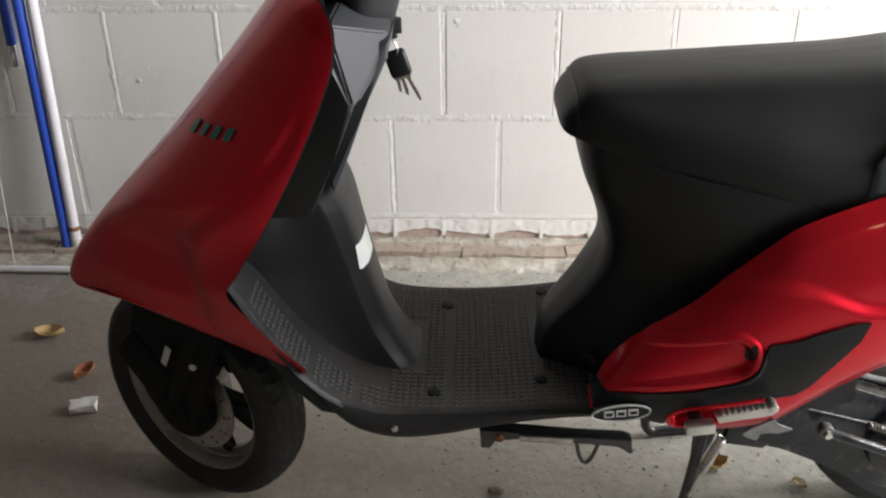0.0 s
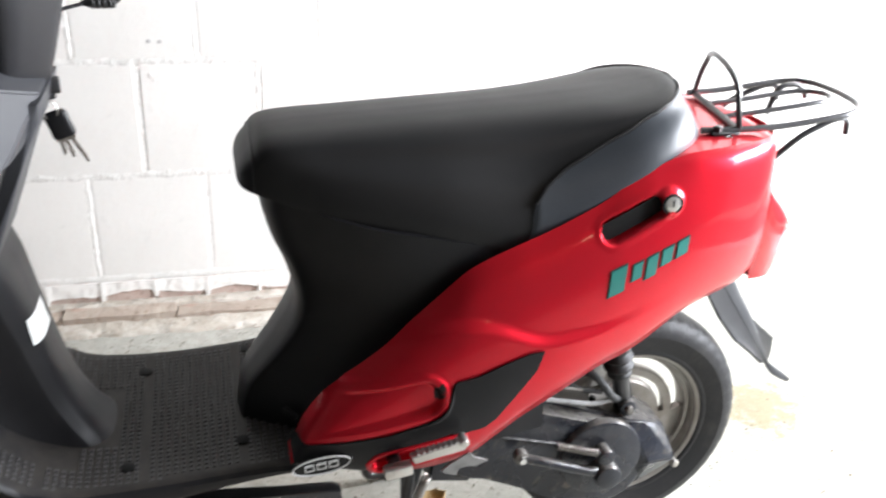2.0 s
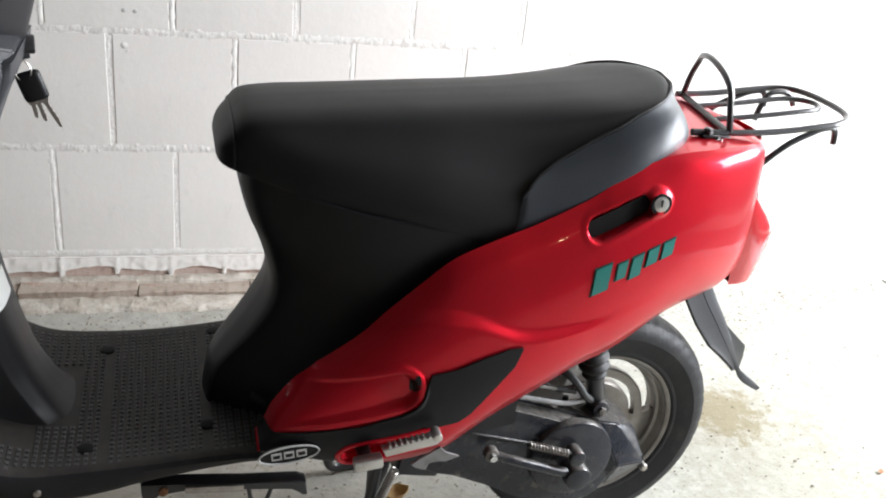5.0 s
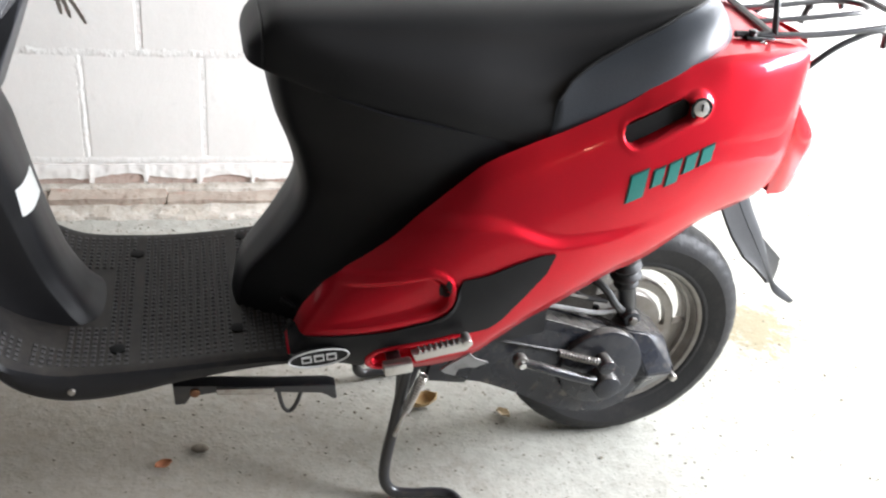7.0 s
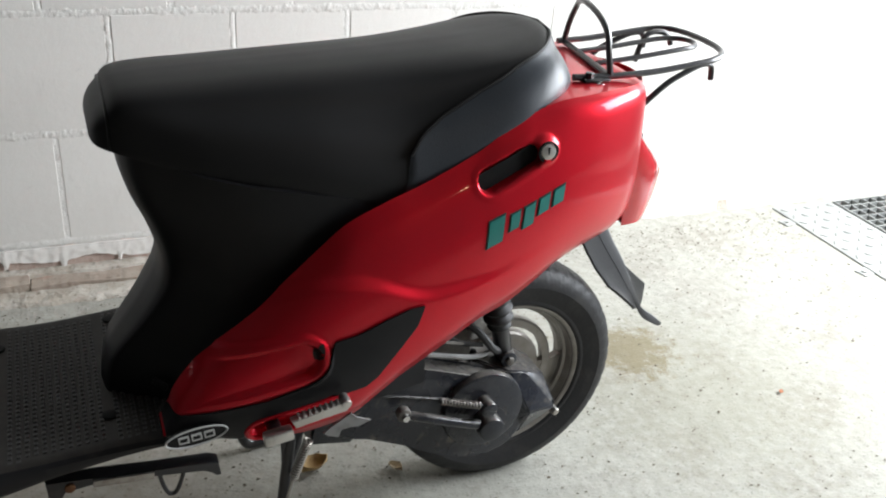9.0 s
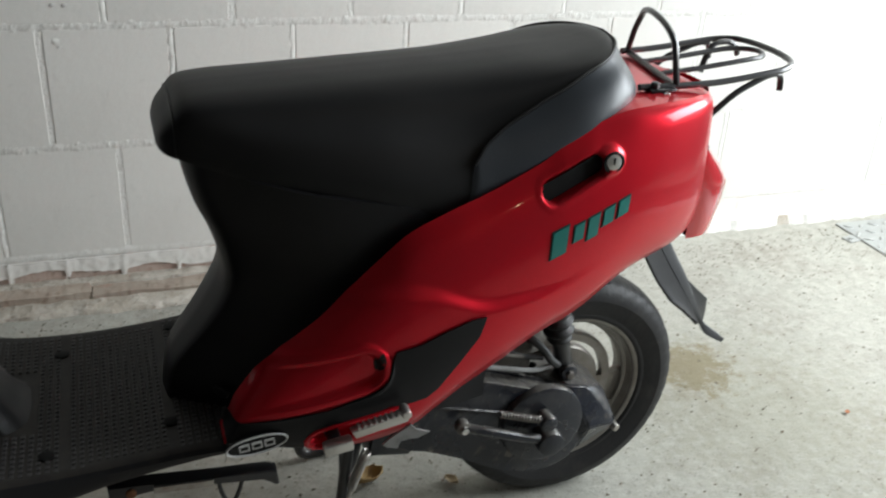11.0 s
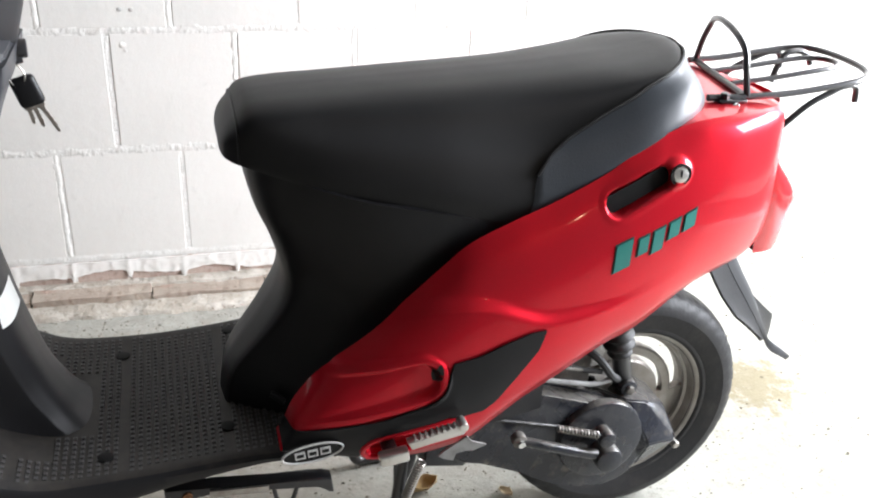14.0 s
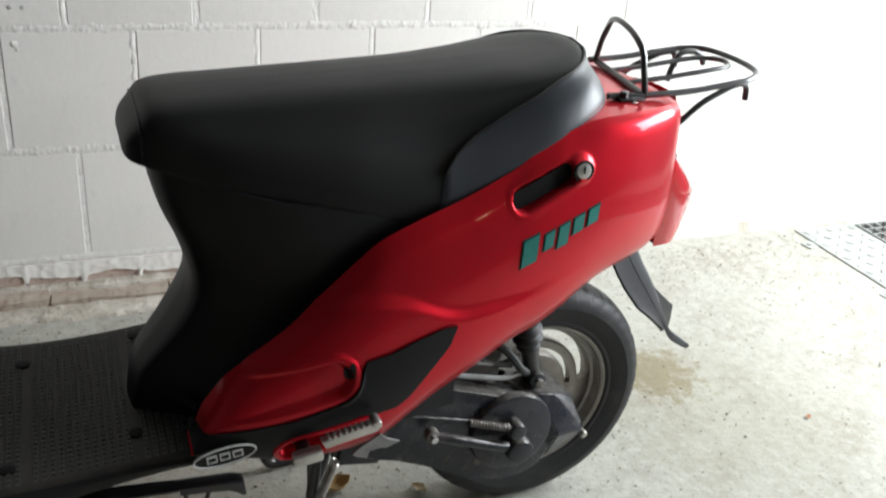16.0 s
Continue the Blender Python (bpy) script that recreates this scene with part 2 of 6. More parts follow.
grit_mat = material("grit_and_crumbs", (0.20, 0.17, 0.13), 0.9, spots=[(40, 4, 0.45, 0.7, (0.07, 0.055, 0.04), 0.8)])
asphalt = material("outdoor_paving", (0.22, 0.215, 0.2), 0.85, spots=[(3, 6, 0.4, 0.7, (0.16, 0.155, 0.145), 0.8)], bump=[(60, 0.4, 0.004)])


def concrete_material():
    """Rough trowelled concrete with dark specks, a dusty drift along the wall and one mossy yellow stain."""
    m = material("rough_concrete_floor", (0.296, 0.294, 0.256), 0.88,
                 spots=[(1.3, 6, 0.42, 0.68, (0.343, 0.337, 0.297), 0.8), (5.5, 7, 0.48, 0.70, (0.20, 0.182, 0.150), 0.55), (2.1, 5, 0.54, 0.72, (0.20, 0.178, 0.145), 0.5), (190, 3, 0.58, 0.68, (0.15, 0.13, 0.105), 0.6),
                        (38, 6, 0.42, 0.62, (0.38, 0.37, 0.33), 0.6), (75, 4, 0.635, 0.67, (0.15, 0.143, 0.12), 0.5), (130, 2, 0.66, 0.685, (0.12, 0.113, 0.095), 0.5), (21, 3, 0.70, 0.76, (0.17, 0.145, 0.115), 0.6)],
                 bump=[(18, 0.2, 0.010), (70, 0.22, 0.006), (190, 0.32, 0.003)])
    nt = m.node_tree
    n, l = nt.nodes, nt.links
    b = n["Principled BSDF"]
    co = n.new("ShaderNodeTexCoord")
    # a mossy spot behind the tail, and wide brown patches deep inside, one darker
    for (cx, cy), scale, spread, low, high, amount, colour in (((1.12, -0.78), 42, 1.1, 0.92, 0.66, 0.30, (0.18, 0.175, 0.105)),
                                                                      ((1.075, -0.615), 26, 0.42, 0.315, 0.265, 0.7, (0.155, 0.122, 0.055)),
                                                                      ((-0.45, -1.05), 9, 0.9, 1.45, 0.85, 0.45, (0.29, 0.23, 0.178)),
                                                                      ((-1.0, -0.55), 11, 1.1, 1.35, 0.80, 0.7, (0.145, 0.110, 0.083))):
        src = b.inputs["Base Color"].links[0].from_socket
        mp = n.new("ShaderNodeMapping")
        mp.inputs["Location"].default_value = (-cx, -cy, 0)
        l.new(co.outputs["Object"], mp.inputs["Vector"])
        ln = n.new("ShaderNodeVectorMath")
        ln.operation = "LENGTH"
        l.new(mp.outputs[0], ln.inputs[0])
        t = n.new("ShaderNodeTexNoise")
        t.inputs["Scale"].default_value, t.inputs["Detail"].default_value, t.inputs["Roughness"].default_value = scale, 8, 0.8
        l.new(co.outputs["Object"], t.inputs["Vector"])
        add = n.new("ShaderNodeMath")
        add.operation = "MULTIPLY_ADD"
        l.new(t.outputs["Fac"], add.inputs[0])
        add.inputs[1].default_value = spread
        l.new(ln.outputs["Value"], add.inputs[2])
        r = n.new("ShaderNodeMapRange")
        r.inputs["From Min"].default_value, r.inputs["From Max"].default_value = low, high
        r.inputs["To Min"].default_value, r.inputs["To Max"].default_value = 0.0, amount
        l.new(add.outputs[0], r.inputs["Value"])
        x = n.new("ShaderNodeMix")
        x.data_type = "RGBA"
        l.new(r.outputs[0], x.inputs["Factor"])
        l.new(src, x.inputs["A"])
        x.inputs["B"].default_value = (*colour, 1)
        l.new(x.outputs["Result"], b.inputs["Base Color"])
    return m


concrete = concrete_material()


def settled_dust(m, colour, amount):
    """Dust that lies on the faces that look up."""
    nt = m.node_tree
    n, l = nt.nodes, nt.links
    b = n["Principled BSDF"]
    src = b.inputs["Base Color"].links[0].from_socket
    geo, sep = n.new("ShaderNodeNewGeometry"), n.new("ShaderNodeSeparateXYZ")
    l.new(geo.outputs["Normal"], sep.inputs[0])
    t = n.new("ShaderNodeTexNoise")
    t.inputs["Scale"].default_value, t.inputs["Detail"].default_value = 70, 6
    co = n.new("ShaderNodeTexCoord")
    l.new(co.outputs["Object"], t.inputs["Vector"])
    add = n.new("ShaderNodeMath")
    add.operation = "MULTIPLY_ADD"
    l.new(t.outputs["Fac"], add.inputs[0])
    add.inputs[1].default_value = 1.2
    l.new(sep.outputs["Z"], add.inputs[2])
    r = n.new("ShaderNodeMapRange")
    r.inputs["From Min"].default_value, r.inputs["From Max"].default_value, r.inputs["To Max"].default_value = 1.05, 1.75, amount
    l.new(add.outputs[0], r.inputs["Value"])
    x = n.new("ShaderNodeMix")
    x.data_type = "RGBA"
    l.new(r.outputs[0], x.inputs["Factor"])
    l.new(src, x.inputs["A"])
    x.inputs["B"].default_value = (*colour, 1)
    l.new(x.outputs["Result"], b.inputs["Base Color"])


settled_dust(engine_black, (0.20, 0.185, 0.16), 0.6)
settled_dust(board_plastic, (0.052, 0.045, 0.037), 0.55)


# ---- building helpers ----
def V(*a):
    return Vector(a)


def finish(bm, sharp=38):
    bmesh.ops.remove_doubles(bm, verts=bm.verts, dist=1e-5)
    bmesh.ops.recalc_face_normals(bm, faces=bm.faces)
    for f in bm.faces:
        f.smooth = True
    lim = radians(sharp)
    for e in bm.edges:
        e.smooth = len(e.link_faces) != 2 or e.calc_face_angle(0) < lim


def part(name, bm, mat, parent=None, label="", sharp=38):
    """Links a bmesh as one mesh object, under a thing or a part where parent is given."""
    finish(bm, sharp)
    me = bpy.data.meshes.new(name)
    bm.to_mesh(me)
    bm.free()
    me.materials.append(mat)
    ob = new(name, me)
    if parent:
        ob.parent = parent
    return tagged(ob, label)


def shared(name, me, parent, m=None):
    """One more object on a mesh that already stands."""
    ob = new(name, me)
    ob.parent = parent
    if m is not None:
        ob.matrix_basis = m
    return ob


def box(size, at=(0, 0, 0), turn=(0, 0, 0), bevel=0.0, seg=2, bm=None):
    bm = bm or bmesh.new()
    got = bmesh.ops.create_cube(bm, size=1.0)
    vs = got["verts"]
    if bevel:
        bmesh.ops.scale(bm, vec=size, verts=vs)
        es = list({e for v in vs for e in v.link_edges})
        r = bmesh.ops.bevel(bm, geom=es, offset=bevel, segments=seg, affect="EDGES", profile=0.5)
        vs = list({v for f in r["faces"] for v in f.verts} | {v for v in vs if v.is_valid})
    else:
        bmesh.ops.scale(bm, vec=size, verts=vs)
    bmesh.ops.transform(bm, matrix=pose(*at, *turn), verts=vs)
    return bm


def loft(rings, ring_closed=True, caps=True, bm=None):
    bm = bm or bmesh.new()
    rows = [[bm.verts.new(p) for p in ring] for ring in rings]
    for a, b in zip(rows, rows[1:]):
        k = len(a)
        for i in range(k if ring_closed else k - 1):
            j = (i + 1) % k
            bm.faces.new((a[i], a[j], b[j], b[i]))
    if caps and ring_closed:
        bm.faces.new(list(reversed(rows[0])))
        bm.faces.new(rows[-1])
    return bm


def smooth_line(pts, steps=6, closed=False):
    """Points along a Catmull-Rom curve through pts."""
    ps = [Vector(p) for p in pts]
    k = len(ps)
    out = []
    for i in range(k if closed else k - 1):
        p1, p2 = ps[i], ps[(i + 1) % k]
        p0 = ps[i - 1] if (closed or i) else p1 * 2 - p2
        p3 = ps[(i + 2) % k] if (closed or i + 2 < k) else p2 * 2 - p1
        for s in range(steps):
            t = s / steps
            out.append(0.5 * ((2 * p1) + (p2 - p0) * t + (2 * p0 - 5 * p1 + 4 * p2 - p3) * t * t + (3 * p1 - p0 - 3 * p2 + p3) * t ** 3))
    if not closed:
        out.append(ps[-1])
    return out


def tube(pts, r, n=8, closed=False, bm=None, radii=None):
    ps = [Vector(p) for p in pts]
    k = len(ps)
    rings, up = [], None
    for i, p in enumerate(ps):
        a = ps[i - 1] if (closed or i) else p
        b = ps[(i + 1) % k] if (closed or i + 1 < k) else p
        d = (b - a).normalized()
        if up is None:
            up = d.orthogonal().normalized()
        up = (up - d * up.dot(d)).normalized()
        s = d.cross(up)
        rr = radii[i] if radii else r
        rings.append([p + (up * math.cos(q) + s * math.sin(q)) * rr for q in [2 * math.pi * j / n for j in range(n)]])
    if closed:
        rings.append(rings[0])
    return loft(rings, True, not closed, bm)


def lathe(profile, n=48, bm=None, closed=False):
    """Turns (radius, along y) round the y axis."""
    rings = []
    for j in range(n + 1):
        q = 2 * math.pi * j / n
        rings.append([V(r * math.cos(q), a, r * math.sin(q)) for r, a in profile])
    return loft(rings, closed, False, bm)


def cyl(r, a, b, n=20, bm=None, bevel=0.0):
    """A cylinder from a to b, its rim rounded by bevel."""
    a, b = Vector(a), Vector(b)
    d = (b - a).normalized()
    if bevel:
        pts = [a, a + d * bevel * 0.3, a + d * bevel, b - d * bevel, b - d * bevel * 0.3, b]
        rad = [r - bevel, r - bevel * 0.3, r, r, r - bevel * 0.3, r - bevel]
        return tube(pts, r, n, bm=bm, radii=rad)
    return tube([a, b], r, n, bm=bm)


def coil(a, b, r, turns, wire, n=6, bm=None):
    a, b = Vector(a), Vector(b)
    d = (b - a).normalized()
    u = d.orthogonal().normalized()
    s = d.cross(u)
    k = int(turns * 12)
    return tube([a + (b - a) * (i / k) + (u * math.cos(i * math.pi / 6) + s * math.sin(i * math.pi / 6)) * r for i in range(k + 1)], wire, n, bm=bm)


def prism(outline, y0, y1, bevel=0.0, bm=None, seg=2):
    """An (x, z) outline drawn out from y0 to y1, its edges rounded."""
    bm = bm or bmesh.new()
    a = [bm.verts.new((x, y0, z)) for x, z in outline]
    b = [bm.verts.new((x, y1, z)) for x, z in outline]
    k = len(a)
    fs = [bm.faces.new(a), bm.faces.new(list(reversed(b)))]
    for i in range(k):
        fs.append(bm.faces.new((a[i], b[i], b[(i + 1) % k], a[(i + 1) % k])))
    if bevel:
        es = [e for f in fs[:2] for e in f.edges]
        bmesh.ops.bevel(bm, geom=es, offset=bevel, segments=seg, affect="EDGES", profile=0.5)
    return bm


def shell(bm, thick):
    """Gives an open sheet a thickness."""
    bmesh.ops.recalc_face_normals(bm, faces=bm.faces)
    bmesh.ops.solidify(bm, geom=list(bm.faces), thickness=thick)
    return bm


def lerp(x, table):
    return float(np.interp(x, [p[0] for p in table], [p[1] for p in table]))


def fine(table, steps=8):
    """A table with smooth values between its rows."""
    return [(p.x, p.y) for p in smooth_line([(a, b, 0) for a, b in table], steps)]


# ---- the garage ----
def slab(name, lo, hi, mat, label):
    bm = box([b - a for a, b in zip(lo, hi)], [(a + b) / 2 for a, b in zip(lo, hi)])
    return tagged(part(name, bm, mat), label, name.split("_")[0], kind="structure")


X0, X1, Y0, H = ROOM["x0"], ROOM["x1"], ROOM["y0"], ROOM["z1"]
PIT = (2.075, 2.56, -2.7, -0.085)


def make_floor():
    bm = bmesh.new()
    xs, ys = [X0, 1.86, PIT[0], PIT[1], X1], [Y0, PIT[2], PIT[3], 0.25]
    for i in range(4):
        for j in range(3):
            if (i, j) == (2, 1):
                continue
            nx, ny = max(1, int((xs[i + 1] - xs[i]) / 0.06)), max(1, int((ys[j + 1] - ys[j]) / 0.06))
            grid = [[bm.verts.new((xs[i] + (xs[i + 1] - xs[i]) * a / nx, ys[j] + (ys[j + 1] - ys[j]) * b / ny, 0)) for b in range(ny + 1)] for a in range(nx + 1)]
            for a in range(nx):
                for b in range(ny):
                    bm.faces.new((grid[a][b], grid[a + 1][b], grid[a + 1][b + 1], grid[a][b + 1]))
    bmesh.ops.remove_doubles(bm, verts=bm.verts, dist=1e-4)
    for v in bm.verts:
        if PIT[0] - 0.25 < v.co.x < PIT[1] + 0.05:
            continue
        p = v.co
        v.co.z = 0.003 * noise.noise((p.x * 2.2, p.y * 2.2, 1)) + 0.002 * noise.noise((p.x * 9, p.y * 9, 4)) - 0.002
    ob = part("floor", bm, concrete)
    return tagged(ob, "rough worn grey concrete garage floor with specks and stains", "floor", kind="structure")


floor = make_floor()
pit = bmesh.new()
for lo, hi in (((PIT[0], PIT[2], -0.16), (PIT[1], PIT[3], -0.14)), ((PIT[0] - 0.02, PIT[2], -0.16), (PIT[0], PIT[3], -0.004)), ((PIT[1], PIT[2], -0.16), (PIT[1] + 0.02, PIT[3], -0.004)),
               ((PIT[0], PIT[2] - 0.02, -0.16), (PIT[1], PIT[2], -0.004)), ((PIT[0], PIT[3], -0.16), (PIT[1], PIT[3] + 0.02, -0.004))):
    box([b - a for a, b in zip(lo, hi)], [(a + b) / 2 for a, b in zip(lo, hi)], bm=pit)
tagged(part("drain_pit", pit, dark_pit), "dark drain channel under the steel grating", "drain", kind="structure")

ground_bm = bmesh.new()
gx, gy = [-150, X0 - 0.1, X1, 150], [-150, Y0 - 0.1, 0.1, 150]
ground_pts = [[ground_bm.verts.new((x, y, -0.03)) for y in gy] for x in gx]
for i in range(3):
    for j in range(3):
        if (i, j) != (1, 1):
            ground_bm.faces.new((ground_pts[i][j], ground_pts[i + 1][j], ground_pts[i + 1][j + 1], ground_pts[i][j + 1]))
tagged(part("ground", ground_bm, asphalt), "grey paved yard round the garage, outside the open door", "ground", kind="structure")

# unseen walls added to close the room, dark to hold back bounce
slab("wall_west", (X0 - 0.2, Y0 - 0.2, -0.05), (X0, 0.0, H), plaster, "unseen dark end wall, added to close the garage")
slab("wall_south", (X0, Y0 - 0.2, -0.05), (X1, Y0, H), plaster, "unseen dark long wall, added to close the garage")
# unseen front wall; doorway width set to limit daylight on the near side
wall_east = new("wall_east")
tagged(wall_east, "unseen garage front wall with an open doorway", "wall", kind="structure")
for lo, hi in (((X1, Y0 - 0.2, -0.05), (X1 + 0.2, DOOR["y0"], H)), ((X1, DOOR["y1"], -0.05), (X1 + 0.2, 0.0, H)), ((X1, DOOR["y0"], DOOR["z1"]), (X1 + 0.2, DOOR["y1"], H))):
    part("wall_piece", box([b - a for a, b in zip(lo, hi)], [(a + b) / 2 for a, b in zip(lo, hi)]), plaster, wall_east)
slab("ceiling", (X0 - 0.2, Y0 - 0.2, H), (X1 + 0.2, 0.2, H + 0.15), ceiling_paint, "unseen dark ceiling, added to close the garage")

# the block wall: mortar bed, then blocks proud of it
COURSE, LEVEL = 0.25, 0.08
wall_north = tagged(part("wall_north", box((X1 - X0 + 0.4, 0.2, H + 0.1), ((X0 + X1) / 2, 0.1016, H / 2 - 0.05)), mortar_paint),
                    "white painted wall of large square blocks, paint flaking at its foot", "wall", kind="structure")


def block_mesh(seed, w=0.2375, h=0.2395, d=0.03):
    rng = random.Random(seed)
    bm = box((w, d, h), (0, d / 2, 0))
    for v in bm.verts:
        v.co.x += rng.uniform(-0.0012, 0.0012)
        v.co.z += rng.uniform(-0.0014, 0.0014)
    front = [e for e in bm.edges if all(v.co.y < 0.001 for v in e.verts)]
    bmesh.ops.bevel(bm, geom=front, offset=0.0014, segments=2, affect="EDGES", profile=0.55)
    finish(bm, 14)
    me = bpy.data.meshes.new("block")
    bm.to_mesh(me)
    bm.free()
    me.materials.append(wall_paint)
    return me


def bed_joint(z, seed):
    """A strip of crusty painted mortar in one bed joint, smeared unevenly over the block edges."""
    rng = random.Random(seed)
    n = 2600 if z < 1.0 else 300
    heap = 0.2 if z < 0.1 else 0.42
    rows = []
    for k, (dz, out) in enumerate(((-0.0125, 0.0024), (-0.0085, 0.0014), (-0.0045, 0.0008), (0.0, 0.0006), (0.0045, 0.0008), (0.0085, 0.0014), (0.0125, 0.0024))):
        line = []
        for i in range(n + 1):
            x = X0 + (X1 - X0) * i / n
            lump = noise.noise((x * 30, z * 7 + k * 0.4, seed)) * 0.0030 + noise.noise((x * 130, k * 1.7, seed)) * 0.0026 + noise.noise((x * 330, k * 3.1, seed)) * 0.0016
            line.append(V(x, out - max(-0.0004, lump) * heap - 0.0004, z + dz + 0.0022 * noise.noise((x * 60, k, seed + 5)) + rng.uniform(-0.001, 0.001)))
        rows.append(line)
    return loft(rows, False, False)


def upright_joint(x, z, seed):
    """A strip of lumpy painted mortar in one upright joint."""
    n = 40
    rows = []
    full = 0.35 + 0.65 * abs(math.sin(seed * 2.4))
    for k, (dx, out) in enumerate(((-0.0090, 0.0016), (-0.0055, 0.0022 - 0.0018 * full), (0.0, 0.0030 - 0.0028 * full), (0.0040, 0.0034 - 0.0022 * full), (0.0070, 0.0036), (0.0095, 0.0030))):
        rows.append([V(x + dx + 0.0022 * noise.noise((i * 0.5, k, seed)), out - 0.0022 * max(0, noise.noise((i * 0.35, k * 2, seed + 9))) + 0.0014 * max(0, noise.noise((i * 0.2, k, seed + 4))), z + (0.24 * i / n - 0.12)) for i in range(n + 1)])
    return loft(rows, False, False)


FIELD = [block_mesh(s) for s in range(6)]
for c in range(9):
    part("mortar_joint", bed_joint(LEVEL + c * COURSE, c + 1), mortar_paint, wall_north)
    for k in range(-10, 11):
        if X0 < (k + 0.5 * (c % 2)) * COURSE < X1 and c < 6:
            part("mortar_joint", upright_joint((k + 0.5 * (c % 2)) * COURSE, LEVEL + (c + 0.5) * COURSE, c * 31 + k), mortar_paint, wall_north)

# blisters and two filled drill holes in the paint
for x, z, r, mat in ((-0.818, 0.418, 0.008, mortar_paint), (-0.794, 0.447, 0.005, mortar_paint), (-0.862, 0.434, 0.006, mortar_paint), (-0.095, 0.551, 0.009, mortar_paint), (-0.090, 0.540, 0.005, mortar_paint), (-0.094, 0.622, 0.0065, hole_filler), (-0.072, 0.621, 0.006, hole_filler)):
    bm = bmesh.new()
    bmesh.ops.create_icosphere(bm, subdivisions=2, radius=r, matrix=Matrix.Translation((x, 0, z)) @ Matrix.Diagonal((0.8, 0.08, 0.7, 1)))
    part("paint_blister", bm, mat, wall_north)

# foot of the wall: narrow bricks, flaked paint over them, two worn ledges
def plinth_brick_mesh(seed, w, h, d, mat):
    rng = random.Random(seed)
    bm = box((w, d, h), (0, d / 2, 0))
    bmesh.ops.subdivide_edges(bm, edges=list(bm.edges), cuts=2, use_grid_fill=True)
    for v in bm.verts:
        v.co += V(rng.uniform(-1, 1) * 0.0022, rng.uniform(-1, 1) * 0.0022, rng.uniform(-1, 1) * 0.0022)
    finish(bm, 50)
    me = bpy.data.meshes.new("brick")
    bm.to_mesh(me)
    bm.free()
    me.materials.append(mat)
    return me


def flaked_paint():
    """A paint and slurry skin over the narrow bricks, broken off along a wavering lower edge."""
    n = 1000
    rows = [[] for _ in range(9)]
    for i in range(n + 1):
        x = X0 + (X1 - X0) * i / n
        low = 0.040 + 0.030 * noise.noise((x * 3.1, 2, 0)) + 0.016 * noise.noise((x * 9, 5, 0)) + 0.004 * noise.noise((x * 50, 9, 0))
        low = min(low, 0.064)
        low = max(0.008, low - (0.03 if x > 1.05 else 0.0))
        g = abs((x + 0.25) / 0.118 % 1 - 0.5)
        ridge = -0.0008 - 0.0008 * noise.noise((x * 5, 3, 1)) if g > 0.46 else 0.0
        if x > 0.95:
            ridge = 0.0
        elif g > 0.46:
            low = max(0.004, low - 0.016 - 0.014 * noise.noise((x * 4, 6, 2)))
        rough = 0.003 * noise.noise((x * 70, 1, 3)) + 0.002 * noise.noise((x * 190, 4, 3))
        for k, f in enumerate((0.0, 0.12, 0.25, 0.38, 0.5, 0.62, 0.75, 0.88, 1.0)):
            z = low + (LEVEL - 0.006 - low) * f
            rows[k].append(V(x, -0.0032 + ridge + 0.25 * rough + 0.0013 * noise.noise((x * 60, z * 60, 7)) + 0.0012 * noise.noise((x * 170, z * 170, 2)), z))
    return shell(loft(rows, False, False), 0.002)


part("flaked_paint", flaked_paint(), wall_paint, wall_north)


def ledge(y_front, y_back, z, seed, rough=0.006, end=X1, start=X0):
    n = 560
    rows = [[] for _ in range(6)]
    for i in range(n + 1):
        x = start + (end - start) * i / n
        wob = rough * (noise.noise((x * 9, seed, 0)) + 0.6 * noise.noise((x * 34, seed, 2)))
        for k, (f, dz) in enumerate(((0, 0), (0.4, 0.3), (0.75, 0.1), (1.0, -0.2))):
            rows[k].append(V(x, y_back + (y_front - wob - y_back) * f, z + rough * 0.7 * noise.noise((x * 26, k * 4, seed)) + dz * 0.004))
        rows[4].append(V(x, y_front - wob - 0.004, z * 0.55 + 0.003 * noise.noise((x * 30, 8, seed))))
        rows[5].append(V(x, y_front - wob - 0.009 + 0.006 * noise.noise((x * 15, 3, seed)), -0.004))
    return loft(rows, False, False)


part("mortar_ledge", ledge(-0.030, 0.004, 0.024, 3, 0.0045), rubble_mortar, wall_north)
part("slurry_ledge", ledge(-0.036, 0.004, 0.026, 21, 0.013, X1, 0.95), mortar_paint, wall_north, "white slurry crust at the foot of the wall")
part("mortar_ledge", ledge(-0.118, -0.050, 0.008, 8, 0.006, 0.98), rubble_mortar, wall_north)


# ---- the scooter ----
scooter = new("motor_scooter")
scooter.matrix_basis = pose(0, -0.855, 0, 0, 0, 1.5)
tagged(scooter, "red and black motor scooter standing on its centre stand", "scooter")

SIDE_LOW = fine([(0.104, 0.312), (0.15, 0.296), (0.2, 0.286), (0.27, 0.282), (0.335, 0.296), (0.374, 0.322), (0.406, 0.345), (0.437, 0.363), (0.514, 0.404), (0.561, 0.420), (0.639, 0.456), (0.714, 0.472), (0.784, 0.482), (0.80, 0.488)])
SIDE_TOP = fine([(0.104, 0.322), (0.115, 0.342), (0.126, 0.367), (0.157, 0.408), (0.202, 0.445), (0.245, 0.481), (0.303, 0.535), (0.338, 0.564), (0.388, 0.587), (0.438, 0.606), (0.502, 0.635), (0.537, 0.656), (0.579, 0.678), (0.62, 0.690), (0.66, 0.693), (0.72, 0.693), (0.77, 0.690), (0.80, 0.680)])
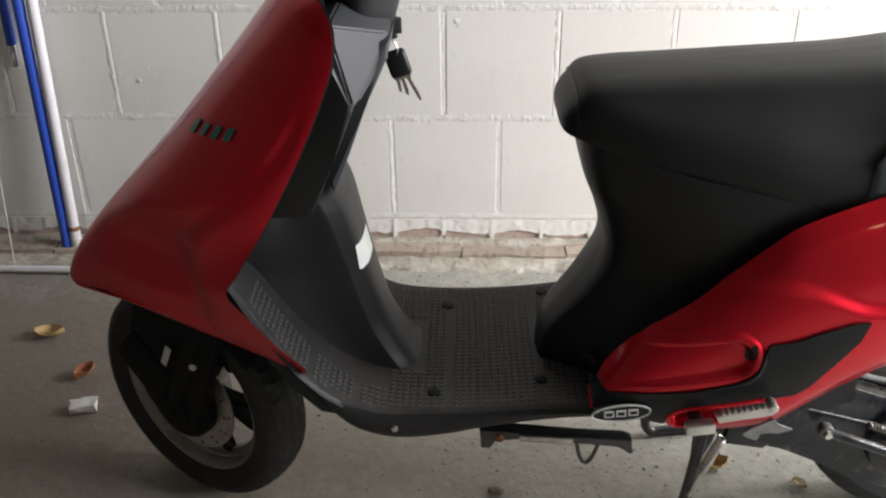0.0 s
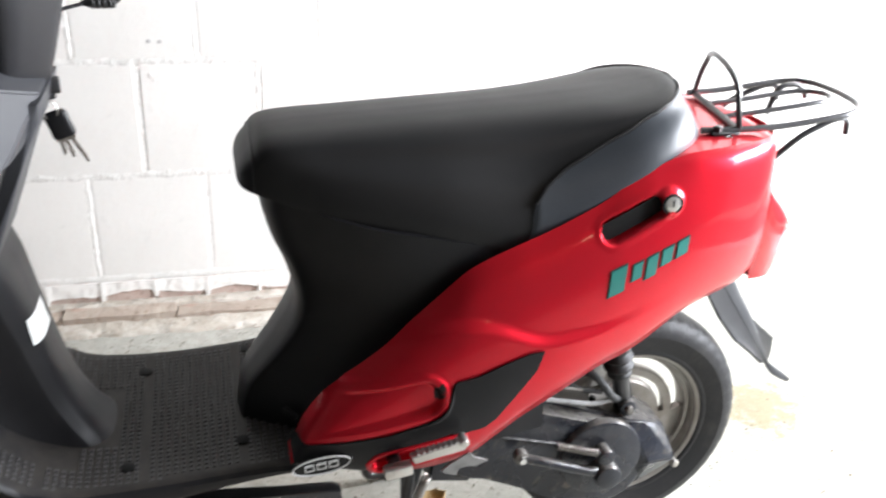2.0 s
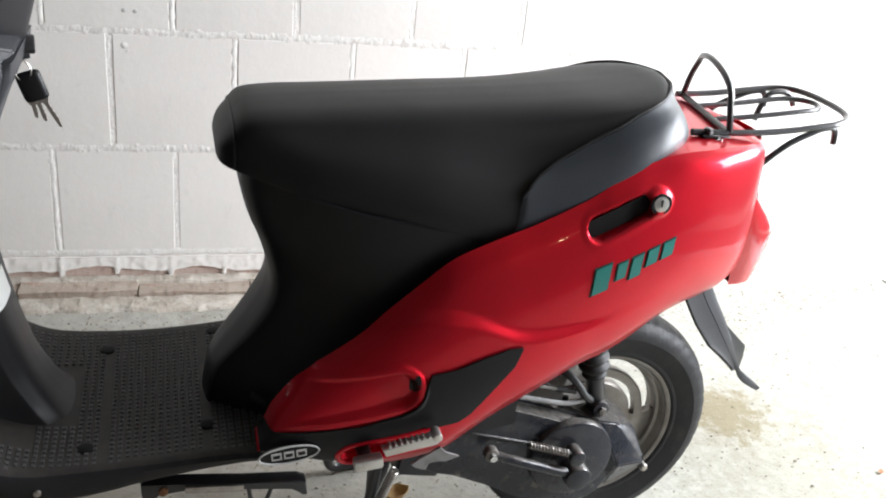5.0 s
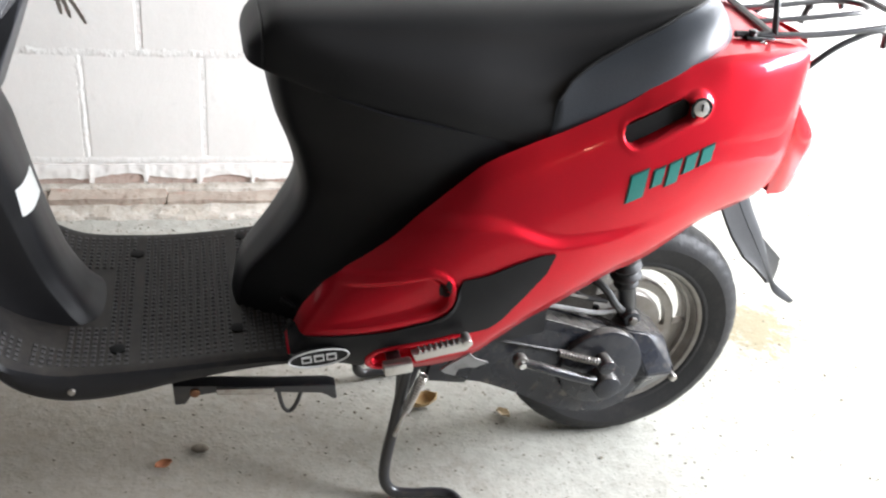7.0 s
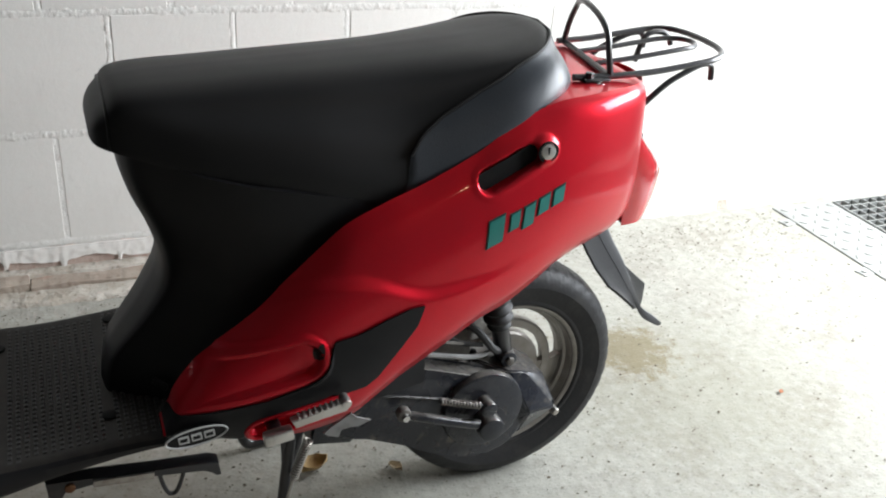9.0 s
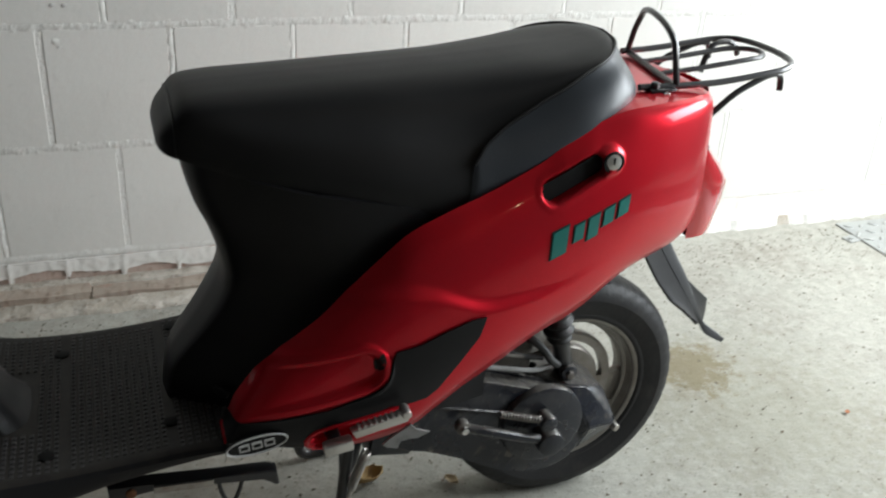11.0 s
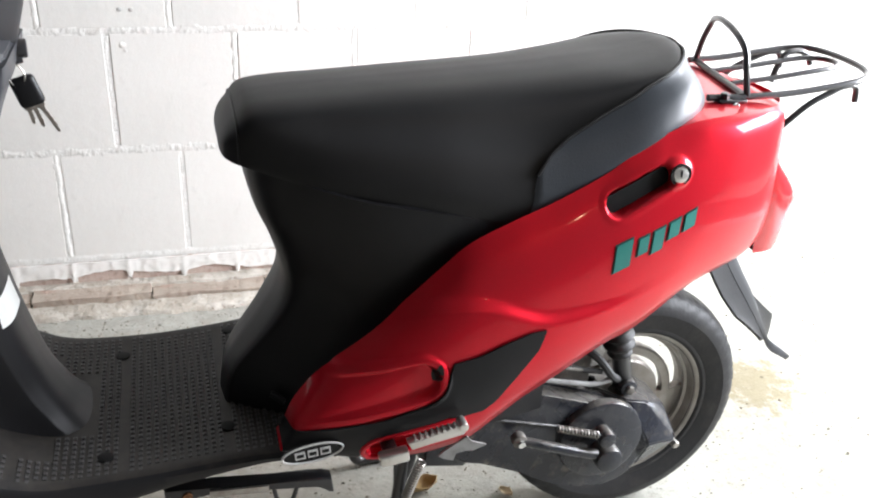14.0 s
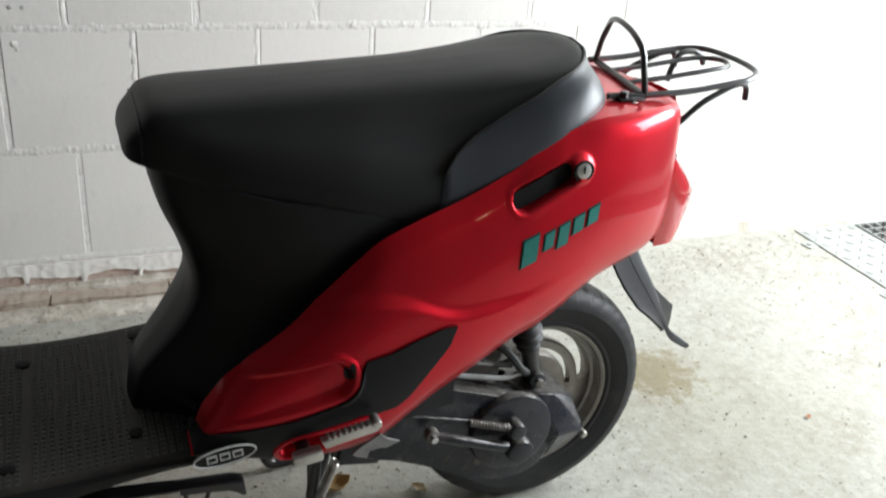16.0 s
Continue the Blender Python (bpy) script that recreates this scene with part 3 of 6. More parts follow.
SIDE_WIDE = fine([(0.10, 0.188), (0.2, 0.206), (0.3, 0.215), (0.4, 0.215), (0.5, 0.207), (0.6, 0.190), (0.68, 0.169), (0.74, 0.144), (0.772, 0.121), (0.789, 0.100), (0.80, 0.074)])
RIDGE = fine([(0.10, 0.40), (0.15, 0.43), (0.22, 0.469), (0.276, 0.494), (0.317, 0.501), (0.36, 0.498), (0.419, 0.478), (0.464, 0.478), (0.531, 0.487), (0.606, 0.511), (0.70, 0.54), (0.80, 0.56)])
ACROSS = fine([(0, 0.87), (0.12, 0.955), (0.33, 1.0), (0.55, 0.988), (0.72, 0.953), (0.87, 0.890), (1, 0.797)])
ACROSS_TAIL = fine([(0, 0.80), (0.12, 0.93), (0.35, 1.0), (0.62, 0.988), (0.84, 0.958), (0.93, 0.935), (0.975, 0.895), (1, 0.82)])


def step(a, b, x):
    t = min(1, max(0, (x - a) / (b - a)))
    return t * t * (3 - 2 * t)


def capsule(x, z, a, b):
    """Distance from (x, z) to the stretch from a to b, and how far along it."""
    ax, az = a
    bx, bz = b
    t = min(1, max(0, ((x - ax) * (bx - ax) + (z - az) * (bz - az)) / ((bx - ax) ** 2 + (bz - az) ** 2)))
    return math.hypot(x - ax - t * (bx - ax), z - az - t * (bz - az)), t


def side_y(x, z, hollows=True):
    """Half width of the tail bodywork at (x, z)."""
    lo, hi = lerp(x, SIDE_LOW), lerp(x, SIDE_TOP)
    v = min(1, max(0, (z - lo) / max(0.004, hi - lo)))
    k = step(0.58, 0.70, x)
    w = lerp(x, SIDE_WIDE) * (lerp(v, ACROSS) * (1 - k) + lerp(v, ACROSS_TAIL) * k)
    fade = step(0.12, 0.24, x) * (1 - step(0.42, 0.64, x))
    w += 0.0075 * fade * (1 - step(-0.011, 0.008, z - lerp(x, RIDGE))) - 0.003 * fade
    if hollows:
        d, t = capsule(x, z, (0.085, 0.3655), (0.271, 0.4085))
        r = 0.0365 - 0.003 * t
        on = step(0.125, 0.21, x)
        w += 0.0042 * step(r + 0.002, r - 0.003, d) * step(0.12, 0.20, x) - on * (0.005 + 0.009 * t ** 3) * (1 - step(r - 0.0165, r - 0.0095, d))
        d, t = capsule(x, z, (0.515, 0.6045), (0.571, 0.630))
        w -= 0.024 * (1 - step(0.011, 0.0155, d))
        w += 0.001 * step(0.014, 0.017, d) * (1 - step(0.018, 0.026, d))
        d = math.hypot(x - 0.592, z - 0.637)
        w += 0.006 * (1 - step(0.012, 0.021, d))
        d, t = capsule(x, z, (0.218, 0.311), (0.303, 0.337))
        w -= 0.012 * (1 - step(0.011, 0.016, d))
    return w


def side_cover(s):
    nx, nv = (330, 110) if s < 0 else (90, 40)
    x0 = 0.104 if s < 0 else 0.18
    rows = []
    for i in range(nx + 1):
        x = x0 + (0.80 - x0) * i / nx
        lo, hi = lerp(x, SIDE_LOW), lerp(x, SIDE_TOP)
        rows.append([V(x, s * side_y(x, lo + (hi - lo) * j / nv), lo + (hi - lo) * j / nv) for j in range(nv + 1)])
    # turned-in lower lip
    for r in rows:
        r.insert(0, V(r[0].x, r[0].y - s * 0.02, r[0].z + 0.006))
    return loft(rows, False, False)


part("side_cover", side_cover(-1), red, scooter, "metallic red side cover with grip hollow and lock", sharp=60)
part("side_cover", side_cover(1), red, scooter, sharp=60)


def tail_top():
    rows = []
    for i in range(31):
        x = 0.60 + 0.20 * i / 30
        z, w = lerp(x, SIDE_TOP), side_y(x, lerp(x, SIDE_TOP))
        rows.append([V(x, w * math.sin(q), z + 0.003 * math.cos(q) ** 2 - 0.0005) for q in [math.pi / 2 * (j / 10 - 1) for j in range(21)]])
    # rounded end above the lamp
    z0, w0 = lerp(0.80, SIDE_TOP), side_y(0.80, 0.66)
    for x, z, w in ((0.811, 0.664, 0.047), (0.816, 0.648, 0.045), (0.818, 0.63, 0.043), (0.812, 0.605, 0.045), (0.80, 0.59, 0.05)):
        rows.append([V(x - 0.02 * abs(math.sin(q)) ** 2, w * math.sin(q), z) for q in [math.pi / 2 * (j / 10 - 1) for j in range(21)]])
    return loft(rows, False, False)


part("tail_cover", tail_top(), red, scooter, "metallic red tail cover under the rack", sharp=60)


def tail_end():
    """Red closing wall between the side covers behind the wheel arch, rounded in plan."""
    rows = []
    for i in range(21):
        z = 0.488 + (0.680 - 0.488) * i / 20
        w = side_y(0.80, z)
        rows.append([V(0.80 + 0.022 * math.cos(q) ** 1.5 if abs(q) < 1.57 else 0.80, w * math.sin(q), z) for q in [math.pi / 2 * (j / 10 - 1) for j in range(21)]])
    return loft(rows, False, False)


part("tail_panel", tail_end(), red, scooter, sharp=60)


def on_side(line_low, line_top, x0, x1, lift, nx=60, nv=10, hollows=False):
    """A sheet that lies on the left side cover between two lines."""
    rows = []
    for i in range(nx + 1):
        x = x0 + (x1 - x0) * i / nx
        lo, hi = lerp(x, line_low), lerp(x, line_top)
        rows.append([V(x, -side_y(x, lo + (hi - lo) * j / nv, hollows) - lift, lo + (hi - lo) * j / nv) for j in range(nv + 1)])
    return loft(rows, False, False)


accent_top = [(0.092, 0.337), (0.1075, 0.341), (0.169, 0.3496), (0.225, 0.3595), (0.2735, 0.376), (0.290, 0.387), (0.2998, 0.398), (0.3056, 0.4205), (0.3085, 0.431), (0.338, 0.4375), (0.372, 0.452), (0.403, 0.4625), (0.4215, 0.464)]
accent_low = [(0.092, 0.302), (0.12, 0.293), (0.173, 0.290), (0.1985, 0.291), (0.2005, 0.315), (0.206, 0.3245), (0.2175, 0.3325), (0.249, 0.3415), (0.3137, 0.353), (0.349, 0.3585), (0.364, 0.370), (0.390, 0.406), (0.4135, 0.4386), (0.4215, 0.4625)]
part("side_trim", shell(on_side(accent_low, accent_top, 0.106, 0.4215, 0.0042, 120, 12, True), 0.003), black_plastic, scooter, "black plastic trim along the red side cover")

# red lip round the foot peg recess, and the dark end of the grip pod
part("recess_rim", tube([p for x, z in [(a.x, a.y) for a in smooth_line([(0.2005, 0.311, 0), (0.206, 0.3235, 0), (0.220, 0.3325, 0), (0.2766, 0.345, 0), (0.3161, 0.3515, 0), (0.3241, 0.346, 0), (0.315, 0.328, 0), (0.2795, 0.3146, 0), (0.236, 0.3035, 0), (0.222, 0.296, 0), (0.208, 0.297, 0)], 5, True)] for p in [V(x, -side_y(x, z, False) - 0.0035, z)]], 0.0035, 8, True), red, scooter)
# black patch laid on the surface at the pod's deep end
hole = []
for i in range(13):
    t = i / 12
    x, z, w = 0.2875 + 0.004 * t, 0.404 + 0.028 * t, 0.0055 * math.sin(math.pi * min(1, 0.08 + t * 0.9)) ** 0.6
    hole.append([V(x + w * k, -side_y(x + w * k, z) - 0.0012, z) for k in (-1, -0.3, 0.3, 1)])
part("grip_end_dark", loft(hole, False, False), gloss_black, scooter)

# maker's oval badge: ring and three plain bars
badge = part("badge", prism([(0.140 + 0.037 * math.cos(q), 0.3215 + 0.0125 * math.sin(q) + 0.11 * 0.037 * math.cos(q)) for q in [2 * math.pi * i / 32 for i in range(32)]], -0.2085, -0.2045), gloss_black, scooter, "black oval badge with white ring and plain bars")
part("badge_ring", tube([(0.140 + 0.0365 * math.cos(q), -0.2092, 0.3215 + 0.0122 * math.sin(q) + 0.11 * 0.0365 * math.cos(q)) for q in [2 * math.pi * i / 40 for i in range(40)]], 0.0013, 6, True), white_mark, badge)
for k in (-1, 0, 1):
    part("bar", box((0.0125, 0.0012, 0.010), (0.140 + k * 0.0152, -0.2093, 0.3215 + k * 0.0017), (0, -6, 0)), white_mark, badge)
    part("bar_core", box((0.0088, 0.0012, 0.0048), (0.140 + k * 0.0152, -0.2098, 0.3215 + k * 0.0017), (0, -6, 0)), gloss_black, badge)


def decal_bars(spans, lift, grow=0.0):
    """Slanted bars of a word's size on the left side cover; no lettering."""
    bm = bmesh.new()
    for u0, u1, lo, hi in spans:
        rows = []
        for i in range(9):
            u = u0 - grow + (u1 - u0 + 2 * grow) * i / 8
            col = []
            for j in range(4):
                h = lo - grow + (hi - lo + 2 * grow) * j / 3
                x = 0.5095 + u + 0.10 * h
                z = 0.534 + 0.36 * u + h
                col.append(V(x, -side_y(x, z) - lift, z))
            rows.append(col)
        loft(rows, False, False, bm)
    return shell(bm, 0.0012)


word = [(0.000, 0.021, -0.011, 0.023), (0.031, 0.044, -0.004, 0.017), (0.051, 0.066, -0.011, 0.017), (0.073, 0.088, -0.004, 0.017), (0.095, 0.111, -0.004, 0.017)]
decal = part("decal", decal_bars(word, 0.0022), teal, scooter, "teal slanted decal bars with dark edges")
part("decal_edge", decal_bars(word, 0.0010, 0.0016), decal_dark, decal)

# pocket beside the lock and the lock itself
pocket = bmesh.new()
rows = []
for i in range(21):
    x = 0.501 + 0.084 * i / 20
    mid = 0.603 + (x - 0.508) * 0.455
    rows.append([V(x, -side_y(x, mid, False) + 0.0055, mid + h) for h in (-0.0135, -0.006, 0, 0.006, 0.0135)])
# black sheet close under the rim, hiding the hollow's red floor
part("grip_pocket", loft(rows, False, False), shade_black, scooter, "dark recessed grip pocket")
ly = side_y(0.592, 0.637)
lock = part("seat_lock", cyl(0.0105, (0.592, -ly + 0.004, 0.637), (0.592, -ly - 0.0025, 0.638), 24, bevel=0.0012), bright_alu, scooter, "round metal seat lock with key slot")
part("lock_ring", tube([(0.592 + 0.0125 * math.cos(q), -ly - 0.001, 0.6375 + 0.0125 * math.sin(q)) for q in [2 * math.pi * i / 24 for i in range(24)]], 0.002, 6, True), black_plastic, lock)
part("key_slot", box((0.0022, 0.001, 0.011), (0.592, -ly - 0.0026, 0.638)), gloss_black, lock)

# ---- seat and the body under it ----
SEAT = [(0.062, 0.664, 0.652, 0.042, 0.046), (0.065, 0.672, 0.649, 0.058, 0.062), (0.071, 0.682, 0.647, 0.069, 0.074), (0.080, 0.692, 0.645, 0.076, 0.083), (0.094, 0.7080, 0.642, 0.083, 0.092), (0.130, 0.7140, 0.631, 0.091, 0.1055),
        (0.195, 0.7180, 0.613, 0.096, 0.1265), (0.303, 0.7240, 0.593, 0.103, 0.1475), (0.415, 0.7305, 0.574, 0.110, 0.157), (0.50, 0.7375, 0.610, 0.113, 0.158), (0.56, 0.7430, 0.648, 0.114, 0.154),
        (0.595, 0.7478, 0.665, 0.109, 0.146), (0.617, 0.7515, 0.675, 0.098, 0.136), (0.632, 0.7545, 0.680, 0.083, 0.126), (0.645, 0.7560, 0.682, 0.063, 0.114), (0.655, 0.7552, 0.683, 0.041, 0.102), (0.662, 0.7495, 0.683, 0.033, 0.092),
        (0.671, 0.7360, 0.683, 0.028, 0.077), (0.680, 0.7180, 0.684, 0.022, 0.057), (0.687, 0.7030, 0.686, 0.014, 0.034), (0.691, 0.6950, 0.688, 0.006, 0.014)]
SEAT_COLS = [fine([(r[0], r[k]) for r in SEAT], 6) for k in range(1, 5)]


def seat_section(x, n=40):
    zt, zb, wt, wb = (lerp(x, c) for c in SEAT_COLS)
    h = zt - zb
    flat = [(wb * 0.93, zb), (wb, zb + h * 0.10), (wb * 1.0, zb + h * 0.32), (wb * 0.55 + wt * 0.47, zb + h * 0.6), (wt * 1.02, zb + h * 0.775), (wt * 0.93, zb + h * 0.885), (wt * 0.66, zb + h * 0.962), (wt * 0.34, zb + h * 0.991), (0, zt)]
    barrel = [(wb * 0.995, zb), (wb, zb + h * 0.06), (wb * 0.985, zb + h * 0.24), (wb * 0.62 + wt * 0.38, zb + h * 0.50), (wt * 1.02, zb + h * 0.70), (wt * 0.90, zb + h * 0.85), (wt * 0.66, zb + h * 0.945), (wt * 0.34, zb + h * 0.987), (0, zt)]
    k = step(0.44, 0.62, x)
    half = [(a[0] + (b[0] - a[0]) * k, a[1] + (b[1] - a[1]) * k) for a, b in zip(barrel, flat)]
    line = smooth_line([(0, -y, z) for y, z in half], 5)
    right = [V(0, -p.y, p.z) for p in reversed(line[:-1])]
    return [V(x, p.y, p.z) for p in line + right]


stations = [0.062 + (0.691 - 0.062) * (0.5 - 0.5 * math.cos(math.pi * i / 70)) for i in range(71)]
seat_cushion = part("seat", loft([seat_section(x) for x in stations]), vinyl, scooter, "long black vinyl seat with grey rear sides")


def seat_band(s):
    top = [(0.409, 0.574), (0.412, 0.605), (0.419, 0.633), (0.437, 0.656), (0.465, 0.675), (0.515, 0.700), (0.55, 0.7155), (0.577, 0.7290), (0.600, 0.7375), (0.617, 0.7425), (0.632, 0.7470), (0.645, 0.7495), (0.655, 0.7510), (0.662, 0.7495), (0.671, 0.7360), (0.680, 0.7180), (0.687, 0.7030), (0.691, 0.6950)]
    rows = []
    for i in range(57):
        x = 0.409 + (0.6908 - 0.409) * (i / 56) ** 0.8
        sec = seat_section(x)
        half = sec[: len(sec) // 2 + 1]
        hi = min(lerp(x, top), half[-1].z - 0.001)
        zs = [half[0].z + (hi - half[0].z) * j / 12 for j in range(13)]
        pz, py = [p.z for p in half], [p.y for p in half]
        rows.append([V(x + 0.001, s * -(float(np.interp(z, pz, py)) - 0.003), z) for z in zs])
    return rows


for s in (1, -1):
    rows = seat_band(-s)
    band = part("seat_band", shell(loft(rows, False, False), 0.002), band_vinyl, seat_cushion, "blue-grey vinyl side band with piped edge", sharp=60)
    part("piping", tube([r[-1] + V(0, -s * 0.0008, 0.001) for r in rows[1:] if r[-1].x < 0.6555] + [V(0.6575, 0.0, 0.7550)], 0.0022, 6), vinyl, seat_cushion)
sec = seat_section(0.082)
part("piping", tube([p + V(0.0, math.copysign(0.0008, p.y), 0.0004) for p in sec[3:-3]], 0.0016, 6), vinyl, seat_cushion)

SKIRT = fine([(0.290, 0.044), (0.318, 0.048), (0.335, 0.053), (0.350, 0.060), (0.372, 0.076), (0.40, 0.097), (0.44, 0.121), (0.467, 0.129), (0.493, 0.127), (0.537, 0.114), (0.571, 0.100), (0.615, 0.089), (0.645, 0.088)], 5)
rings = []
for i in range(31):
    z = 0.290 + 0.352 * i / 30
    xf = lerp(z, SKIRT)
    flat = 0.100 - 0.035 * step(0.36, 0.5, z)
    wide = 0.160 - 0.009 * step(0.42, 0.56, z)
    foot = 1 - step(0.33, 0.58, z)
    high = [(xf, 0), (xf + 0.001, flat * 0.55), (xf + 0.006, flat * 0.95), (xf + 0.020, flat + 0.023), (xf + 0.055, flat + 0.043), (xf + 0.10, wide - 0.024), (xf + 0.16, wide - 0.008), (0.36, wide), (0.46, wide * 0.95)]
    low = [(xf, 0), (xf + 0.003, 0.030), (xf + 0.006, 0.042), (xf + 0.012, 0.048), (xf + 0.050, 0.076), (xf + 0.088, 0.104), (xf + 0.14, 0.136), (0.36, wide), (0.46, wide * 0.9)]
    tuck = 1 + 0.012 * step(0.52, 0.57, z)
    half = [(a[0] + (b[0] - a[0]) * foot, (a[1] + (b[1] - a[1]) * foot) * tuck) for a, b in zip(high, low)]
    line = smooth_line([(x, -y, z) for x, y in half], 4)
    # the panel ends at the seat's lower edge
    line = [V(p.x, p.y, min(z, lerp(p.x, SEAT_COLS[1]) + 0.003)) for p in line]
    rings.append(line + [V(p.x, -p.y, p.z) for p in reversed(line[1:])])
part("under_seat_panel", loft(rings), black_plastic, scooter, "black plastic panel below the seat nose")
part("panel_catch", box((0.022, 0.006, 0.010), (0.112, -0.100, 0.330), (0, 20, -38), 0.002), grey_plastic, scooter)

# ---- footboard ----
BOARD_Z = fine([(-0.345, 0.505), (-0.315, 0.445), (-0.285, 0.393), (-0.255, 0.352), (-0.225, 0.322), (-0.195, 0.304), (-0.15, 0.291), (-0.05, 0.289), (0.05, 0.295), (0.135, 0.302)])
BOARD_W = fine([(-0.345, 0.196), (-0.30, 0.194), (-0.25, 0.189), (-0.20, 0.180), (-0.12, 0.171), (0, 0.167), (0.08, 0.170), (0.135, 0.180)])
BOARD_LOW = fine([(-0.345, 0.490), (-0.315, 0.432), (-0.285, 0.380), (-0.262, 0.342), (-0.240, 0.306), (-0.212, 0.268), (-0.17, 0.245), (-0.129, 0.239), (-0.08, 0.243), (-0.03, 0.253), (0.05, 0.266), (0.135, 0.280)])
rings = []
for i in range(65):
    x = -0.345 + 0.48 * i / 64
    z, w, lo = lerp(x, BOARD_Z), lerp(x, BOARD_W), lerp(x, BOARD_LOW)
    half = [(0, z - 0.002), (w * 0.6, z - 0.001), (w - 0.020, z), (w - 0.010, z + 0.0015), (w - 0.003, z - 0.001), (w, z - 0.007), (w - 0.003, lo + 0.016), (w - 0.012, lo + 0.004), (w - 0.03, lo), (0, lo + 0.004)]
    ring = [V(x, -y, zz) for y, zz in half]
    rings.append(ring + [V(x, y, zz) for y, zz in reversed(half[1:-1])])
footboard = part("footboard", loft(rings), board_plastic, scooter, "dark grey plastic footboard with raised grip bars")


def grip_bars():
    """The raised anti-slip bars, in fields with plain seams between them."""
    bm, near = bmesh.new(), []
    x, row = -0.330, 0
    while x < 0.125:
        rise = (lerp(x + 0.004, BOARD_Z) - lerp(x - 0.004, BOARD_Z)) / 0.008
        x += 0.0098 / math.hypot(1, rise)
        row += 1
        if x > 0.125 or row in (14, 22, 35, 48):
            continue
        z, w = lerp(x, BOARD_Z), lerp(x, BOARD_W)
        slope = math.degrees(math.atan2(lerp(x + 0.004, BOARD_Z) - lerp(x - 0.004, BOARD_Z), 0.008))
        col = 0.122 if x < -0.165 else (0.068 if x < -0.115 else 0.0)
        j = -int(w / 0.0095)
        while j * 0.0095 < w - 0.016:
            y = j * 0.0095
            j += 1
            if abs(y) < col or abs(y) > w - 0.016 or (x > 0.04 and abs(y) < 0.03 + (x - 0.04) * 0.8):
                continue
            ux, uz = math.cos(radians(slope)), math.sin(radians(slope))
            hx, hy, hz = 0.0029, 0.0037, 0.0011
            c = V(x, y, z)
            a, n = V(ux, 0, uz), V(-uz, 0, ux)
            if y < -0.100 and len(near) < 300:
                near.append(Matrix.Translation(c) @ Matrix.Rotation(-radians(slope), 4, "Y"))
                continue
            base = [bm.verts.new(c + a * sx * hx + V(0, sy * hy, 0) - n * 0.002) for sx, sy in ((-1, -1), (1, -1), (1, 1), (-1, 1))]
            top = [bm.verts.new(c + a * sx * hx * 0.66 + V(0, sy * hy * 0.7, 0) + n * hz) for sx, sy in ((-1, -1), (1, -1), (1, 1), (-1, 1))]
            bm.faces.new(top)
            for q in range(4):
                bm.faces.new((base[q], base[(q + 1) % 4], top[(q + 1) % 4], top[q]))
    return bm, near


def grip_mesh():
    hx, hy, hz = 0.0029, 0.0037, 0.0011
    bm = bmesh.new()
    loops = [[bm.verts.new((sx * hx * k, sy * hy * k, z)) for sx, sy in ((-1, -1), (1, -1), (1, 1), (-1, 1))] for k, z in ((1, -0.002), (0.68, hz))]
    bm.faces.new(loops[1])
    for q in range(4):
        bm.faces.new((loops[0][q], loops[0][(q + 1) % 4], loops[1][(q + 1) % 4], loops[1][q]))
    finish(bm, 30)
    me = bpy.data.meshes.new("grip_bar")
    bm.to_mesh(me)
    bm.free()
    me.materials.append(highlit_grip)
    return me


rest, near_grips = grip_bars()
tagged(part("grip_pattern", rest, highlit_grip, footboard, sharp=30), kind="stuff")
one_grip = grip_mesh()
for m in near_grips:
    shared("grip_bar", one_grip, footboard, m)
for x, y in ((-0.085, 0.109), (0.066, 0.137), (-0.101, -0.121), (0.048, -0.098)):
    z = lerp(x, BOARD_Z)
    part("rubber_plug", cyl(0.0098, (x, y, z - 0.004), (x + 0.0001, y, z + 0.0014), 16, bevel=0.0006), shade_black, footboard)
part("board_screw", cyl(0.0045, (-0.152, -0.166, 0.268), (-0.153, -0.176, 0.268), 10, bevel=0.001), steel, footboard)

# ---- front fairing ----
EDGE = [(-0.238, 0.842, 0.075), (-0.217, 0.830, 0.140), (-0.200, 0.808, 0.178), (-0.200, 0.772, 0.192), (-0.218, 0.722, 0.197), (-0.249, 0.656, 0.200), (-0.288, 0.585, 0.201), (-0.328, 0.522, 0.202), (-0.344, 0.495, 0.203), (-0.328, 0.467, 0.203), (-0.292, 0.419, 0.201), (-0.258, 0.381, 0.197)]
NOSE = [(-0.272, 0.838, 0.0), (-0.290, 0.815, 0.0), (-0.325, 0.772, 0.0), (-0.371, 0.718, 0.0), (-0.407, 0.676, 0.0), (-0.446, 0.632, 0.0), (-0.507, 0.569, 0.0), (-0.566, 0.506, 0.0), (-0.612, 0.445, 0.0), (-0.618, 0.404, 0.012), (-0.520, 0.418, 0.085), (-0.262, 0.366, 0.186)]
edge = smooth_line(EDGE, 6)
nose = smooth_line(NOSE, 6)


CREASE = fine([(0.40, -0.372), (0.4727, -0.3835), (0.497, -0.393), (0.520, -0.3945), (0.544, -0.391), (0.596, -0.344), (0.645, -0.289), (0.6725, -0.263), (0.735, -0.235), (0.80, -0.225)])
SHOULDER = fine([(-0.62, 0.470), (-0.56, 0.508), (-0.505, 0.542), (-0.481, 0.558), (-0.442, 0.580), (-0.378, 0.592), (-0.319, 0.621), (-0.28, 0.660), (-0.24, 0.72)])


